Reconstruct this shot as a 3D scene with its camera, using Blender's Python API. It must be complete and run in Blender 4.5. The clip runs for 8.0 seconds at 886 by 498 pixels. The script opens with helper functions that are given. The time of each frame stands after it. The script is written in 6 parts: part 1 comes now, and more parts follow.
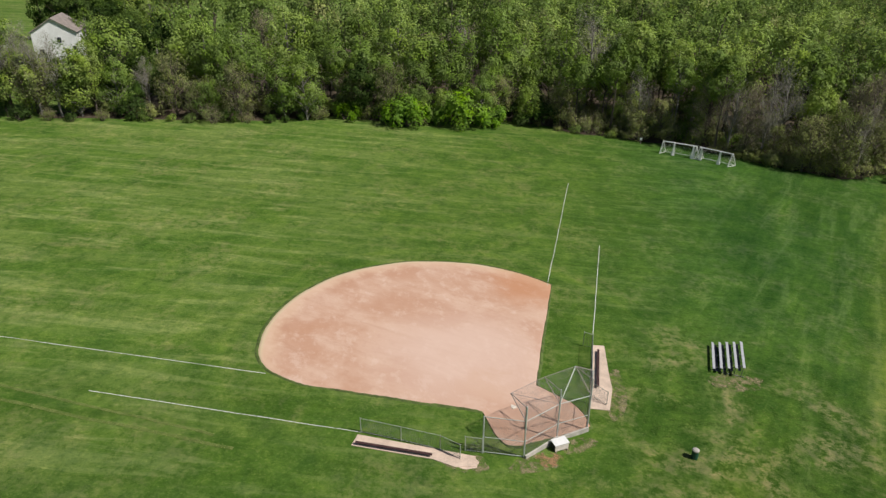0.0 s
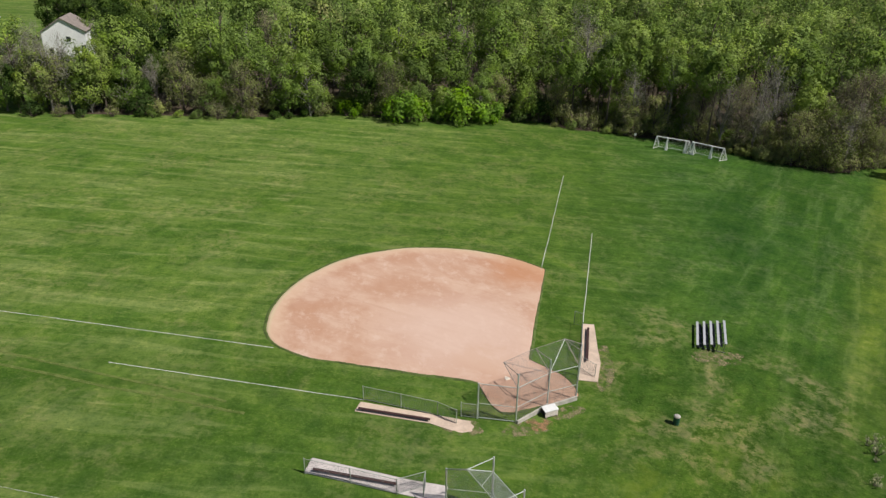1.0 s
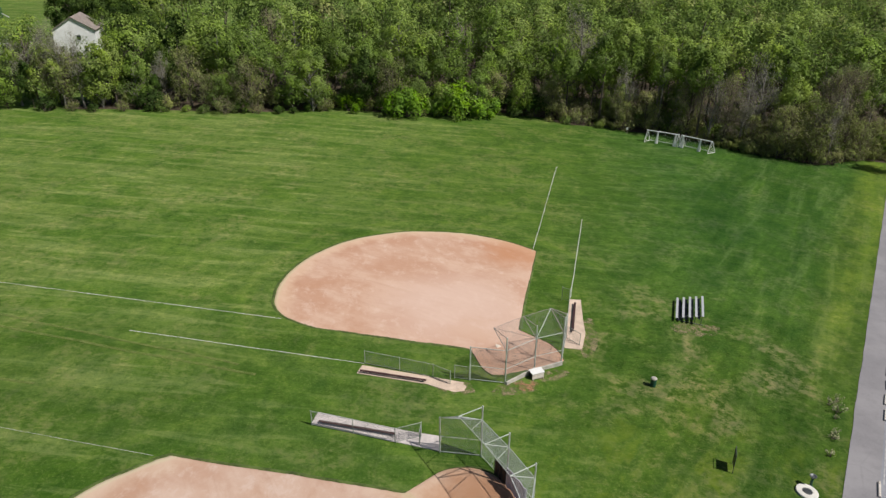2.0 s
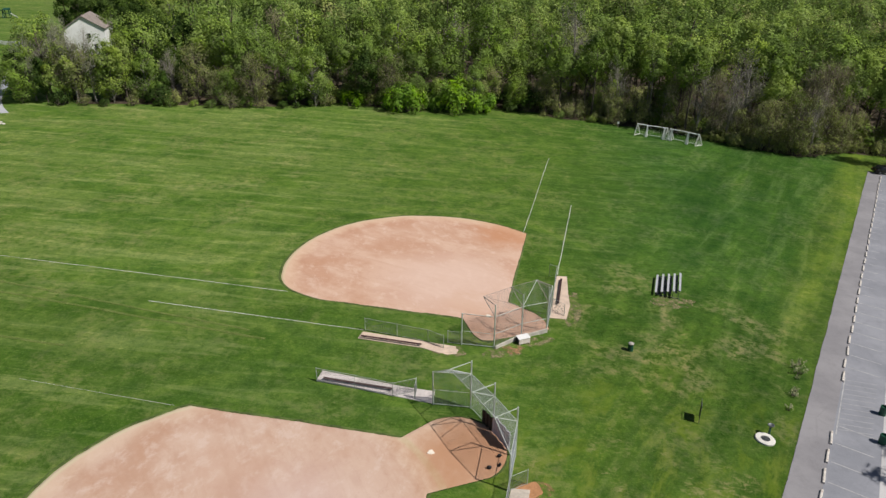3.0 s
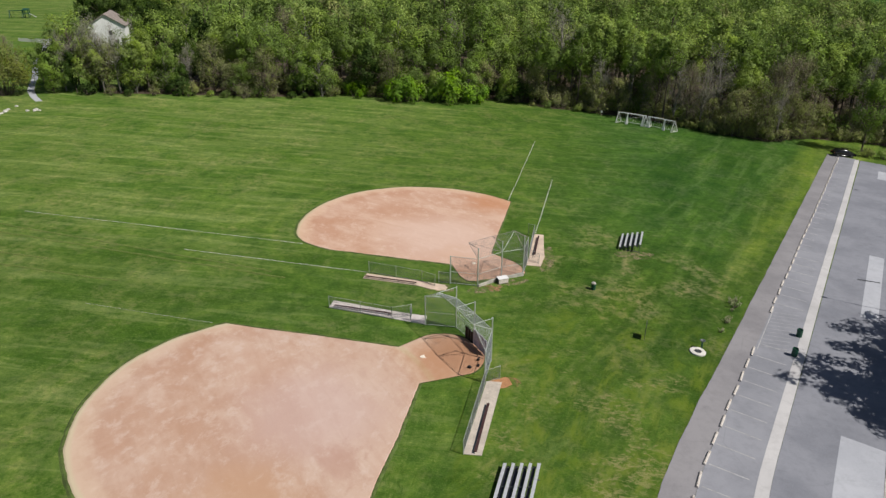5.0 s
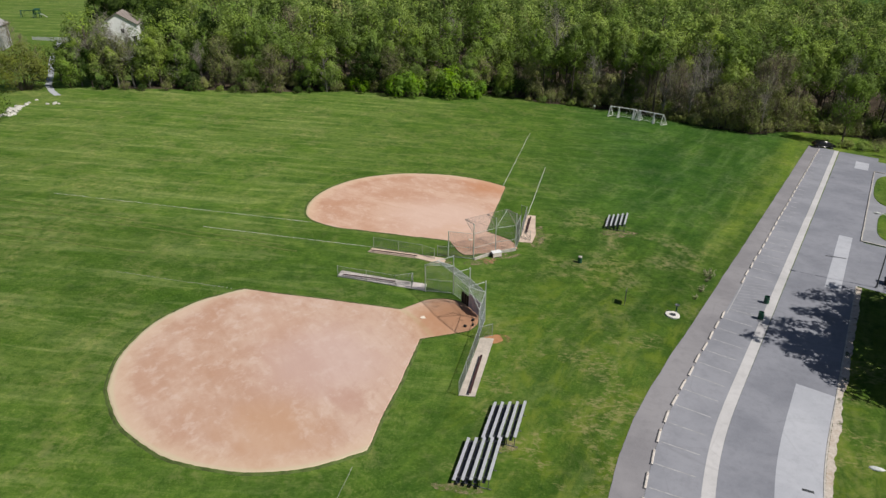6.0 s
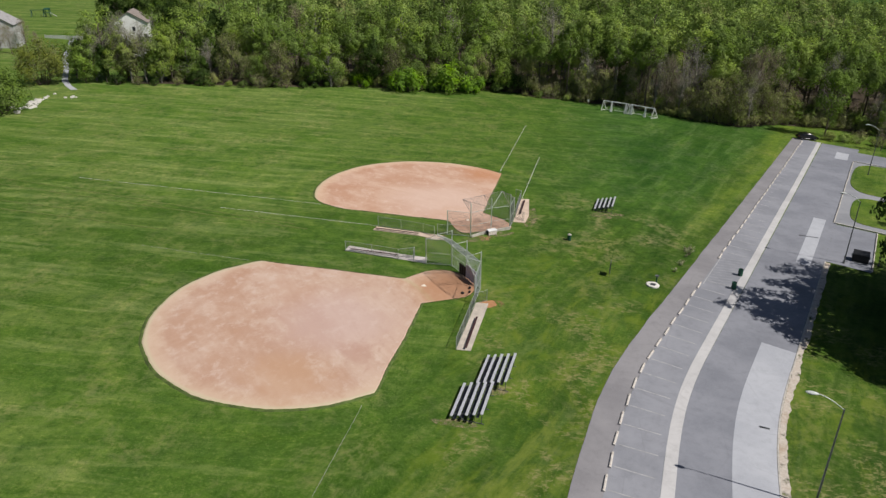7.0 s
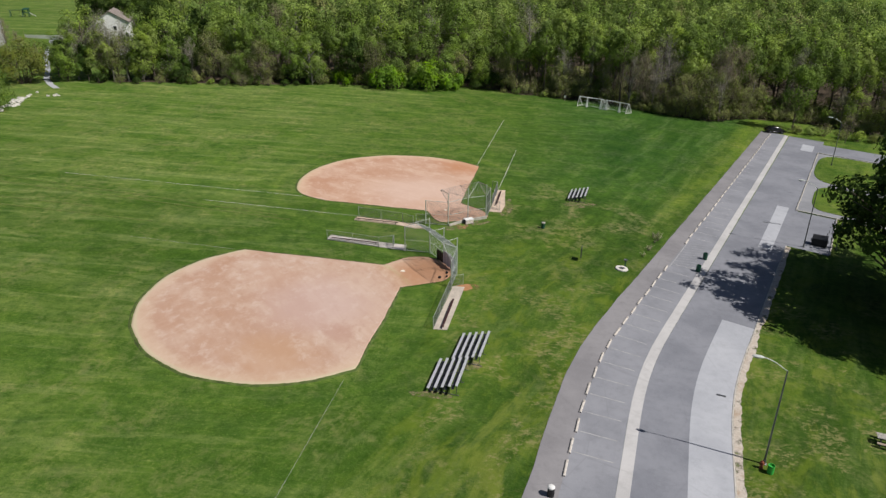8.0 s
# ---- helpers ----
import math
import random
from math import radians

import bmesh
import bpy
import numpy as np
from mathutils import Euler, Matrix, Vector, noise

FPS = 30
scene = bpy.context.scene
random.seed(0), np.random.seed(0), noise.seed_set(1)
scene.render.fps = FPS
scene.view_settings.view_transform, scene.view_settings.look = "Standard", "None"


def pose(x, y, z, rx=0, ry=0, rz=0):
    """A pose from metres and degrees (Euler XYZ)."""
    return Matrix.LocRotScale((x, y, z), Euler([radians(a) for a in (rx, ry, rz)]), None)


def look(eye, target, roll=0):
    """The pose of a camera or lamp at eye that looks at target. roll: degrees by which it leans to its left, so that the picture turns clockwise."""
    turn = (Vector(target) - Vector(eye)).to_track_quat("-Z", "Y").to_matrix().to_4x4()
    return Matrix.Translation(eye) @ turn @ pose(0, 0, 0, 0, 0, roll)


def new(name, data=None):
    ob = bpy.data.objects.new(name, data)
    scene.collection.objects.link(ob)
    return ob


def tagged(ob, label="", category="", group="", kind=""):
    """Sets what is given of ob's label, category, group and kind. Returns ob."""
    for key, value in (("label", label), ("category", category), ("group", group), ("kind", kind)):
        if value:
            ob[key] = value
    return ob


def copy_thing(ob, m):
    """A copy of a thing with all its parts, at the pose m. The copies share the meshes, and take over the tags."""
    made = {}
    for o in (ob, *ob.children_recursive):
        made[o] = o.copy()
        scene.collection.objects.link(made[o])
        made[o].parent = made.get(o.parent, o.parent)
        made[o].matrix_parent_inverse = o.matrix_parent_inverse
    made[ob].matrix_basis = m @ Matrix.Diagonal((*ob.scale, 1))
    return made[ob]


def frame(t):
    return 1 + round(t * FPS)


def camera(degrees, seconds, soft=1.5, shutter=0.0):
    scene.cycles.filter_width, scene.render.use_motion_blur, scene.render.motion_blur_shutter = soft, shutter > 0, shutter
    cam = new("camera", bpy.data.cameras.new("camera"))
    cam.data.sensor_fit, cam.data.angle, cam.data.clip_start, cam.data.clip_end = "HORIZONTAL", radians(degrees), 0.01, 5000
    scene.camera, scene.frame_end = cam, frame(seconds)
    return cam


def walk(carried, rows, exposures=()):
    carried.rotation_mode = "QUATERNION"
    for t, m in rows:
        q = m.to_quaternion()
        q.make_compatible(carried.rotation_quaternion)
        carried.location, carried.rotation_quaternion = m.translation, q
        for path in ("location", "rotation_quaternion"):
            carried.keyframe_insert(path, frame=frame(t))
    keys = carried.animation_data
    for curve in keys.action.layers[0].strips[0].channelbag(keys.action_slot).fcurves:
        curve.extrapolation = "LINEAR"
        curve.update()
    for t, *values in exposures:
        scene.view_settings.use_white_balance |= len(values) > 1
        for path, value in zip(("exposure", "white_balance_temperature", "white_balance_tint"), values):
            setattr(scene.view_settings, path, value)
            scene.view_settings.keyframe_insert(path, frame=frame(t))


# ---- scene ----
cam = camera(67.0, 8.0, soft=1.42)
# seconds, eye, yaw, pitch, roll
PATH = [
    (0, 1.834, 0.146, 34.526, 11.012, -25.331, 0.386),
    (0.5, 2.295, -1.647, 34.431, 11.068, -25.237, 0.349),
    (1, 2.896, -3.647, 34.357, 11.120, -25.160, 0.315),
    (2.5, 5.244, -11.259, 34.236, 11.250, -24.978, 0.229),
    (3, 6.128, -13.997, 34.221, 11.286, -24.922, 0.206),
    (3.5, 7.030, -16.964, 34.214, 11.319, -24.864, 0.185),
    (4, 7.933, -19.877, 34.214, 11.348, -24.804, 0.167),
    (4.5, 8.825, -23.039, 34.217, 11.375, -24.742, 0.151),
    (6, 11.355, -33.460, 34.223, 11.440, -24.560, 0.120),
    (6.5, 12.135, -37.143, 34.215, 11.457, -24.511, 0.114),
    (7, 12.886, -40.367, 34.199, 11.473, -24.477, 0.112),
    (7.5, 13.611, -42.477, 34.172, 11.488, -24.461, 0.112),
    (7.6, 13.753, -42.800, 34.164, 11.488, -24.464, 0.112),
    (7.7, 13.894, -43.080, 34.156, 11.428, -24.466, 0.113),
    (7.8, 14.036, -43.330, 34.148, 11.265, -24.468, 0.113),
    (7.9, 14.177, -43.550, 34.140, 10.893, -24.470, 0.114),
    (8, 14.319, -43.730, 34.132, 10.001, -24.473, 0.114),
]
walk(cam, [(t, pose(x, y, z, 0, 0, yaw) @ pose(0, 0, 0, 90 + pitch) @ pose(0, 0, 0, 0, 0, roll)) for t, x, y, z, yaw, pitch, roll in PATH],
     [(0.0, -0.09), (3.0, -0.09), (6.0, -0.17), (8.0, -0.17)])

# ---------------------------------------------------------------- light
SUN_AZ = math.atan2(-0.19, 0.98)
SUN_EL = radians(51)
world = bpy.data.worlds.new("sky")
scene.world = world
world.use_nodes = True
wn = world.node_tree
sky = wn.nodes.new("ShaderNodeTexSky")
sky.sky_type = "NISHITA"
sky.sun_disc = False
sky.sun_elevation = SUN_EL
sky.sun_rotation = math.pi / 2 - SUN_AZ
wn.nodes["Background"].inputs["Strength"].default_value = 0.045
wn.links.new(sky.outputs[0], wn.nodes["Background"].inputs["Color"])
sun = new("sun", bpy.data.lights.new("sun", "SUN"))
sun.data.energy = 4.85
sun.data.angle = radians(0.53)
sun.data.color = (1.0, 0.95, 0.87)
to_sun = Vector((math.cos(SUN_EL) * math.cos(SUN_AZ), math.cos(SUN_EL) * math.sin(SUN_AZ), math.sin(SUN_EL)))
sun.matrix_basis = look(to_sun * 100, (0, 0, 0))

# ---------------------------------------------------------------- ground shape
SX, SY = -0.0603, -0.0101
NORMAL = Vector((-SX, -SY, 1)).normalized()
TILT = Vector((0, 0, 1)).rotation_difference(NORMAL).to_matrix().to_4x4()


def ease(a, b, v):
    u = min(max((v - a) / (b - a), 0.0), 1.0)
    return u * u * (3 - 2 * u)


def gz(x, y):
    """Height of the ground: the whole park falls gently to the east."""
    return SX * 200 * math.tanh(x / 200) + SY * 400 * math.tanh(y / 400)


def on(x, y, rz=0.0, up=0.0, tilt=True):
    """A pose on the ground at x, y, following its slope or upright."""
    return Matrix.Translation((x, y, gz(x, y) + up)) @ (TILT if tilt else Matrix()) @ pose(0, 0, 0, 0, 0, rz)


# ---------------------------------------------------------------- materials
class Nodes:
    """A material's node tree with short ways to add to it."""

    def __init__(self, name, rough=0.8, metal=0.0, spec=0.3):
        self.mat = bpy.data.materials.new(name)
        self.mat.use_nodes = True
        self.t = self.mat.node_tree
        self.bsdf = self.t.nodes["Principled BSDF"]
        self.out = self.t.nodes["Material Output"]
        self.put("Roughness", rough), self.put("Metallic", metal), self.put("Specular IOR Level", spec)
        self.co = self.t.nodes.new("ShaderNodeNewGeometry").outputs["Position"]

    def put(self, key, value):
        if hasattr(value, "is_output"):
            self.t.links.new(value, self.bsdf.inputs[key])
        else:
            self.bsdf.inputs[key].default_value = (*value, 1) if isinstance(value, tuple) and len(value) == 3 else value

    def local(self):
        return self.t.nodes.new("ShaderNodeTexCoord").outputs["Object"]

    def stretch(self, sx, sy, sz, turn=0.0, vec=None):
        """Turns the coordinates, then scales them."""
        last = vec or self.co
        for key, v in (("Rotation", (0, 0, radians(turn))), ("Scale", (sx, sy, sz))):
            n = self.t.nodes.new("ShaderNodeMapping")
            n.inputs[key].default_value = v
            self.t.links.new(last, n.inputs["Vector"])
            last = n.outputs[0]
        return last

    def noise(self, scale, detail=4, rough=0.55, vec=None, warp=0.0):
        n = self.t.nodes.new("ShaderNodeTexNoise")
        n.inputs["Scale"].default_value, n.inputs["Detail"].default_value = scale, detail
        n.inputs["Roughness"].default_value, n.inputs["Distortion"].default_value = rough, warp
        self.t.links.new(vec or self.co, n.inputs["Vector"])
        return n.outputs[0]

    def ramp(self, fac, lo, hi, a=0.0, b=1.0):
        n = self.t.nodes.new("ShaderNodeMapRange")
        n.interpolation_type = "SMOOTHSTEP"
        for key, v in (("From Min", lo), ("From Max", hi), ("To Min", a), ("To Max", b)):
            n.inputs[key].default_value = v
        self.t.links.new(fac, n.inputs["Value"])
        return n.outputs[0]

    def math(self, op, a, b):
        n = self.t.nodes.new("ShaderNodeMath")
        n.operation = op
        for i, v in enumerate((a, b)):
            if hasattr(v, "is_output"):
                self.t.links.new(v, n.inputs[i])
            else:
                n.inputs[i].default_value = v
        return n.outputs[0]

    def mix(self, fac, a, b, blend="MIX"):
        n = self.t.nodes.new("ShaderNodeMix")
        n.data_type, n.blend_type = "RGBA", blend
        for key, v in ((0, fac), (6, a), (7, b)):
            if hasattr(v, "is_output"):
                self.t.links.new(v, n.inputs[key])
            else:
                n.inputs[key].default_value = (*v, 1) if isinstance(v, tuple) else v
        return n.outputs[2]

    def random(self):
        return self.t.nodes.new("ShaderNodeObjectInfo").outputs["Random"]

    def island(self):
        return self.t.nodes.new("ShaderNodeNewGeometry").outputs["Random Per Island"]

    def hsv(self, color, hue, sat, val):
        n = self.t.nodes.new("ShaderNodeHueSaturation")
        for key, v in (("Hue", hue), ("Saturation", sat), ("Value", val), ("Color", color)):
            if hasattr(v, "is_output"):
                self.t.links.new(v, n.inputs[key])
            else:
                n.inputs[key].default_value = v
        return n.outputs[0]

    def bump(self, height, strength, distance):
        n = self.t.nodes.new("ShaderNodeBump")
        n.inputs["Strength"].default_value, n.inputs["Distance"].default_value = strength, distance
        self.t.links.new(height, n.inputs["Height"])
        self.t.links.new(n.outputs[0], self.bsdf.inputs["Normal"])

    def holes(self, fac):
        """Lets the ground show through where fac is 0."""
        self.put("Alpha", fac)
        return self.mat


def simple(name, color, rough=0.6, metal=0.0, vary=0.25, scale=6.0, bump=0.0, spec=0.4):
    n = Nodes(name, rough, metal, spec)
    dark = tuple(c * (1 - vary) for c in color)
    light = tuple(min(1, c * (1 + vary * 0.6)) for c in color)
    a = n.noise(scale, 5, 0.6, n.local())
    b = n.noise(scale * 9, 3, 0.6, n.local())
    n.put("Base Color", n.mix(n.ramp(n.math("ADD", n.math("MULTIPLY", a, 0.65), n.math("MULTIPLY", b, 0.35)), 0.33, 0.67), dark, light))
    if bump:
        n.bump(b, bump, 0.01)
    return n.mat


def grass_material():
    n = Nodes("mown_grass", 0.9, 0, 0.06)
    wide = n.noise(0.03, 4, 0.6)
    mid = n.noise(0.20, 6, 0.68)
    fine = n.noise(1.1, 6, 0.75)
    tuft = n.noise(4.5, 4, 0.75)
    # mowing marks: long streaks along x on the open field, along the road by the car park
    streak = n.noise(1.0, 6, 0.68, n.stretch(0.05, 0.62, 1, -7), 0.5)
    band = n.noise(1.0, 3, 0.5, n.stretch(0.006, 0.22, 1, -7), 0.3)
    streak2 = n.noise(1.0, 6, 0.68, n.stretch(0.50, 0.04, 1, 22), 0.5)
    sep = n.t.nodes.new("ShaderNodeSeparateXYZ")
    n.t.links.new(n.co, sep.inputs[0])
    x, y = sep.outputs[0], sep.outputs[1]
    east = n.ramp(n.math("SUBTRACT", x, n.math("MULTIPLY", y, 0.22)), -6.0, 10.0)
    west = n.ramp(x, 5.0, -45.0)
    lines = n.mix(east, streak, streak2)
    c = n.mix(n.ramp(mid, 0.34, 0.66), (0.052, 0.114, 0.016), (0.096, 0.170, 0.025))
    c = n.mix(n.ramp(wide, 0.42, 0.66, 0, 0.55), c, (0.048, 0.108, 0.011))
    c = n.mix(n.math("MULTIPLY", west, n.ramp(band, 0.40, 0.62, 0, 0.55)), c, (0.148, 0.208, 0.050))
    c = n.mix(n.math("MULTIPLY", n.ramp(lines, 0.50, 0.64, 0, 0.75), n.ramp(west, 0.0, 1.0, 0.55, 1.0)), c, (0.184, 0.243, 0.068))
    c = n.mix(n.ramp(lines, 0.47, 0.34, 0, 0.55), c, (0.045, 0.098, 0.010))
    # worn, dry ground between the fields and the car park
    px = n.math("MULTIPLY", n.math("SUBTRACT", x, 18.0), 0.066)
    py = n.math("MULTIPLY", n.math("SUBTRACT", y, 47.0), 0.052)
    worn = n.ramp(n.math("ADD", n.math("MULTIPLY", px, px), n.math("MULTIPLY", py, py)), 1.0, 0.05)
    patch = n.noise(0.16, 5, 0.7, n.stretch(1, 1, 1, 40), 0.5)
    dry = n.math("MULTIPLY", n.ramp(patch, 0.44, 0.64), n.ramp(fine, 0.41, 0.60))
    dry = n.math("MULTIPLY", dry, n.math("ADD", 0.30, n.math("MULTIPLY", worn, 0.62)))
    c = n.mix(dry, c, (0.290, 0.262, 0.118))
    c = n.mix(n.math("MULTIPLY", worn, n.ramp(fine, 0.50, 0.34, 0, 0.7)), c, (0.030, 0.062, 0.010))
    c = n.mix(n.ramp(fine, 0.52, 0.32, 0, 0.55), c, (0.036, 0.082, 0.009))
    c = n.mix(n.ramp(tuft, 0.50, 0.72, 0, 0.55), c, (0.172, 0.218, 0.058))
    c = n.mix(n.ramp(tuft, 0.46, 0.30, 0, 0.45), c, (0.030, 0.072, 0.008))
    # deeper, bluer green towards the north-east
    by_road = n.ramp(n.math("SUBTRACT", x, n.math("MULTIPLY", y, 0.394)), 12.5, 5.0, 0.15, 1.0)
    ne_green = n.math("MULTIPLY", by_road, n.math("MULTIPLY", n.ramp(x, -4.0, 24.0), n.ramp(y, 36.0, 72.0)))
    c = n.mix(n.math("MULTIPLY", ne_green, n.ramp(wide, 0.30, 0.60, 1.0, 0.75)), c, (0.52, 0.71, 0.75), "MULTIPLY")
    # a yellower strip of new growth beside the path
    strip = n.math("SUBTRACT", x, n.math("MULTIPLY", y, 0.394))
    strip = n.math("MULTIPLY", n.ramp(strip, 6.5, 9.5), n.ramp(y, 35.0, 60.0))
    c = n.mix(n.math("MULTIPLY", strip, n.ramp(mid, 0.30, 0.60, 0.08, 0.36)), c, (0.150, 0.205, 0.030))
    blot = n.noise(0.55, 5, 0.72, n.stretch(1, 0.7, 1, 15), 0.6)
    c = n.mix(n.ramp(blot, 0.50, 0.64, 0, 0.6), c, (1.40, 1.26, 1.30), "MULTIPLY")
    c = n.mix(n.ramp(blot, 0.49, 0.34, 0, 0.6), c, (0.66, 0.76, 0.78), "MULTIPLY")
    speck = n.noise(2.2, 5, 0.8, n.stretch(0.6, 1.0, 1, -10), 0.4)
    c = n.mix(n.ramp(speck, 0.52, 0.68, 0, 0.7), c, (1.55, 1.38, 1.5), "MULTIPLY")
    c = n.mix(n.ramp(speck, 0.47, 0.32, 0, 0.7), c, (0.62, 0.72, 0.74), "MULTIPLY")
    # mower stripes along the road on the east side
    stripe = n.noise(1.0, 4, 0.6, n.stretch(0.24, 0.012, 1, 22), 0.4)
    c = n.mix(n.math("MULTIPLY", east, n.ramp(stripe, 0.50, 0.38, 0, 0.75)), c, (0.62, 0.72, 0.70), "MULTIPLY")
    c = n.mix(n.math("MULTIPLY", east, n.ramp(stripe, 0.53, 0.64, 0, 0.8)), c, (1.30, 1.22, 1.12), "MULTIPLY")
    # the open western field a little lighter
    c = n.mix(n.math("MULTIPLY", n.ramp(x, -12.0, -40.0), n.ramp(y, 30.0, 45.0)), c, (1.10, 1.09, 1.14), "MULTIPLY")
    # rings left by mowing round the two infields
    for px, py, r in ((-7.4, 51.6, 17.3), (-12.4, 12.75, 14.05)):
        d = n.t.nodes.new("ShaderNodeVectorMath")
        d.operation = "DISTANCE"
        n.t.links.new(n.stretch(1, 1, 0), d.inputs[0])
        d.inputs[1].default_value = (px, py, 0)
        wob = n.math("ADD", d.outputs["Value"], n.math("MULTIPLY", n.math("SUBTRACT", mid, 0.5), 1.2))
        for at, half, tint, most in ((r + 1.4, 1.0, (0.80, 0.86, 0.84), 0.8), (r + 3.1, 0.6, (1.22, 1.16, 1.12), 0.6), (r + 4.8, 0.8, (0.84, 0.88, 0.86), 0.55)):
            off = n.math("ABSOLUTE", n.math("SUBTRACT", wob, at), 0.0)
            c = n.mix(n.ramp(off, half, half * 0.3, 0, most), c, tint, "MULTIPLY")
    # broad areas darkened by position, brightness tuned in the colour
    se_dark = n.math("MULTIPLY", n.ramp(x, 1.0, 16.0), n.ramp(y, 70.0, 35.0))
    c = n.mix(se_dark, c, (0.76, 0.80, 0.80), "MULTIPLY")
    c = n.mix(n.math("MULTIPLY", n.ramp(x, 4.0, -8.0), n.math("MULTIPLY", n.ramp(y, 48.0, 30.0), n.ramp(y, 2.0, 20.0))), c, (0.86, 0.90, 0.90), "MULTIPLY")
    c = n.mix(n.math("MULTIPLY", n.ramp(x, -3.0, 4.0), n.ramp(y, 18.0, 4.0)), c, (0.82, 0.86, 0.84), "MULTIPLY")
    lime = n.noise(0.30, 5, 0.7, n.stretch(1, 0.5, 1, 22), 0.6)
    c = n.mix(n.math("MULTIPLY", n.math("MULTIPLY", n.ramp(x, -2.0, 6.0), n.ramp(y, 44.0, 30.0)), n.ramp(lime, 0.48, 0.66, 0, 0.6)), c, (0.135, 0.190, 0.020))
    comb = n.noise(1.0, 6, 0.72, n.stretch(0.50, 0.16, 1, 16), 0.4)
    near = n.math("MULTIPLY", n.ramp(x, 1.0, 8.0), n.ramp(y, 38.0, 24.0))
    c = n.mix(n.math("MULTIPLY", near, n.ramp(comb, 0.50, 0.68, 0, 0.65)), c, (0.165, 0.205, 0.036))
    c = n.mix(n.math("MULTIPLY", near, n.ramp(comb, 0.47, 0.33, 0, 0.6)), c, (0.036, 0.082, 0.010))
    dry_spot = n.math("MULTIPLY", n.ramp(n.noise(0.22, 4, 0.6), 0.50, 0.62), n.ramp(speck, 0.48, 0.60, 0, 0.7))
    c = n.mix(n.math("MULTIPLY", near, dry_spot), c, (0.270, 0.250, 0.110))
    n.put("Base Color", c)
    n.bump(n.math("ADD", fine, tuft), 0.6, 0.12)
    return n.mat


def dirt_material(name="infield_clay", shift=0.0, ring=None, home=None, moist=0.75, spots=(), tint=(1.03, 1.0, 1.0)):
    """Raked clay: a pale sandy rim inside the outer ring, redder moist soil round home."""
    n = Nodes(name, 0.95, 0, 0.08)
    a = n.noise(0.10, 4, 0.6, n.stretch(1, 1.4, 1, 20 + shift), 0.7)
    b = n.noise(0.26, 6, 0.62, n.stretch(1, 1.5, 1, 10 + shift), 0.15)
    f = n.noise(3.5, 5, 0.75)
    drag = n.noise(1.0, 3, 0.6, n.stretch(0.10, 1.1, 1, 15 + shift), 1.0)
    c = n.mix(n.ramp(a, 0.38, 0.62), (0.500, 0.310, 0.220), (0.580, 0.405, 0.312))
    c = n.mix(n.ramp(b, 0.48, 0.70, 0, 0.55), c, (0.650, 0.490, 0.395))
    c = n.mix(n.ramp(b, 0.46, 0.30, 0, 0.36), c, (0.460, 0.260, 0.165))
    c = n.mix(n.ramp(drag, 0.48, 0.70, 0, 0.22), c, (0.440, 0.270, 0.190))
    m2 = n.noise(0.9, 5, 0.7, n.stretch(0.7, 1, 1, 60 + shift), 0.2)
    c = n.mix(n.ramp(m2, 0.50, 0.68, 0, 0.40), c, (0.690, 0.550, 0.470))
    c = n.mix(n.ramp(m2, 0.45, 0.30, 0, 0.30), c, (0.450, 0.270, 0.190))
    c = n.mix(n.ramp(f, 0.52, 0.75, 0, 0.22), c, (0.660, 0.510, 0.400))
    if ring:
        for (px, py), lo, hi, col, most in ((ring[:2], ring[2] - 2.4, ring[2] - 0.3, (0.640, 0.470, 0.345), 0.75), (home, 7.0, 1.5, (0.430, 0.205, 0.105), moist), *spots):
            d = n.t.nodes.new("ShaderNodeVectorMath")
            d.operation = "DISTANCE"
            flat = n.stretch(1, 1, 0)
            n.t.links.new(flat, d.inputs[0])
            d.inputs[1].default_value = (px, py, 0)
            wob = n.math("ADD", d.outputs["Value"], n.math("MULTIPLY", n.math("SUBTRACT", n.math("ADD", b, n.math("MULTIPLY", m2, 0.6)), 0.8), 5.5 if (px, py) != ring[:2] else 2.5))
            c = n.mix(n.ramp(wob, lo, hi, 0, most), c, col)
            if (px, py) == ring[:2]:
                rim = n.math("ABSOLUTE", n.math("SUBTRACT", d.outputs["Value"], ring[2] - 0.1), 0.0)
                c = n.mix(n.ramp(rim, 0.50, 0.10, 0, 0.6), c, (0.58, 0.52, 0.34))
    n.put("Base Color", n.mix(1.0, n.hsv(c, 0.5, 1.03, 0.95), tint, "MULTIPLY"))
    n.bump(n.math("ADD", f, drag), 0.3, 0.04)
    return n.mat


def asphalt_material(name, color, pale, cracks=0.35):
    n = Nodes(name, 0.85, 0, 0.25)
    a = n.noise(0.16, 5, 0.6)
    b = n.noise(1.2, 5, 0.7)
    f = n.noise(14, 2, 0.6)
    c = n.mix(n.ramp(a, 0.36, 0.64), color, pale)
    c = n.mix(n.ramp(b, 0.44, 0.74, 0, 0.35), c, tuple(v * 0.72 for v in color))
    c = n.mix(n.ramp(f, 0.4, 0.75, 0, 0.25), c, tuple(min(1, v * 1.25) for v in pale))
    v = n.t.nodes.new("ShaderNodeTexVoronoi")
    v.feature = "DISTANCE_TO_EDGE"
    v.inputs["Scale"].default_value = 0.16
    warp = n.mix(0.12, n.co, n.noise(0.6, 4), "ADD")
    n.t.links.new(warp, v.inputs["Vector"])
    line = n.math("MULTIPLY", n.ramp(v.outputs["Distance"], 0.012, 0.0), n.ramp(a, 0.45, 0.6, 0, cracks))
    c = n.mix(line, c, tuple(v2 * 0.45 for v2 in color))
    n.put("Base Color", c)
    n.bump(f, 0.15, 0.01)
    return n.mat


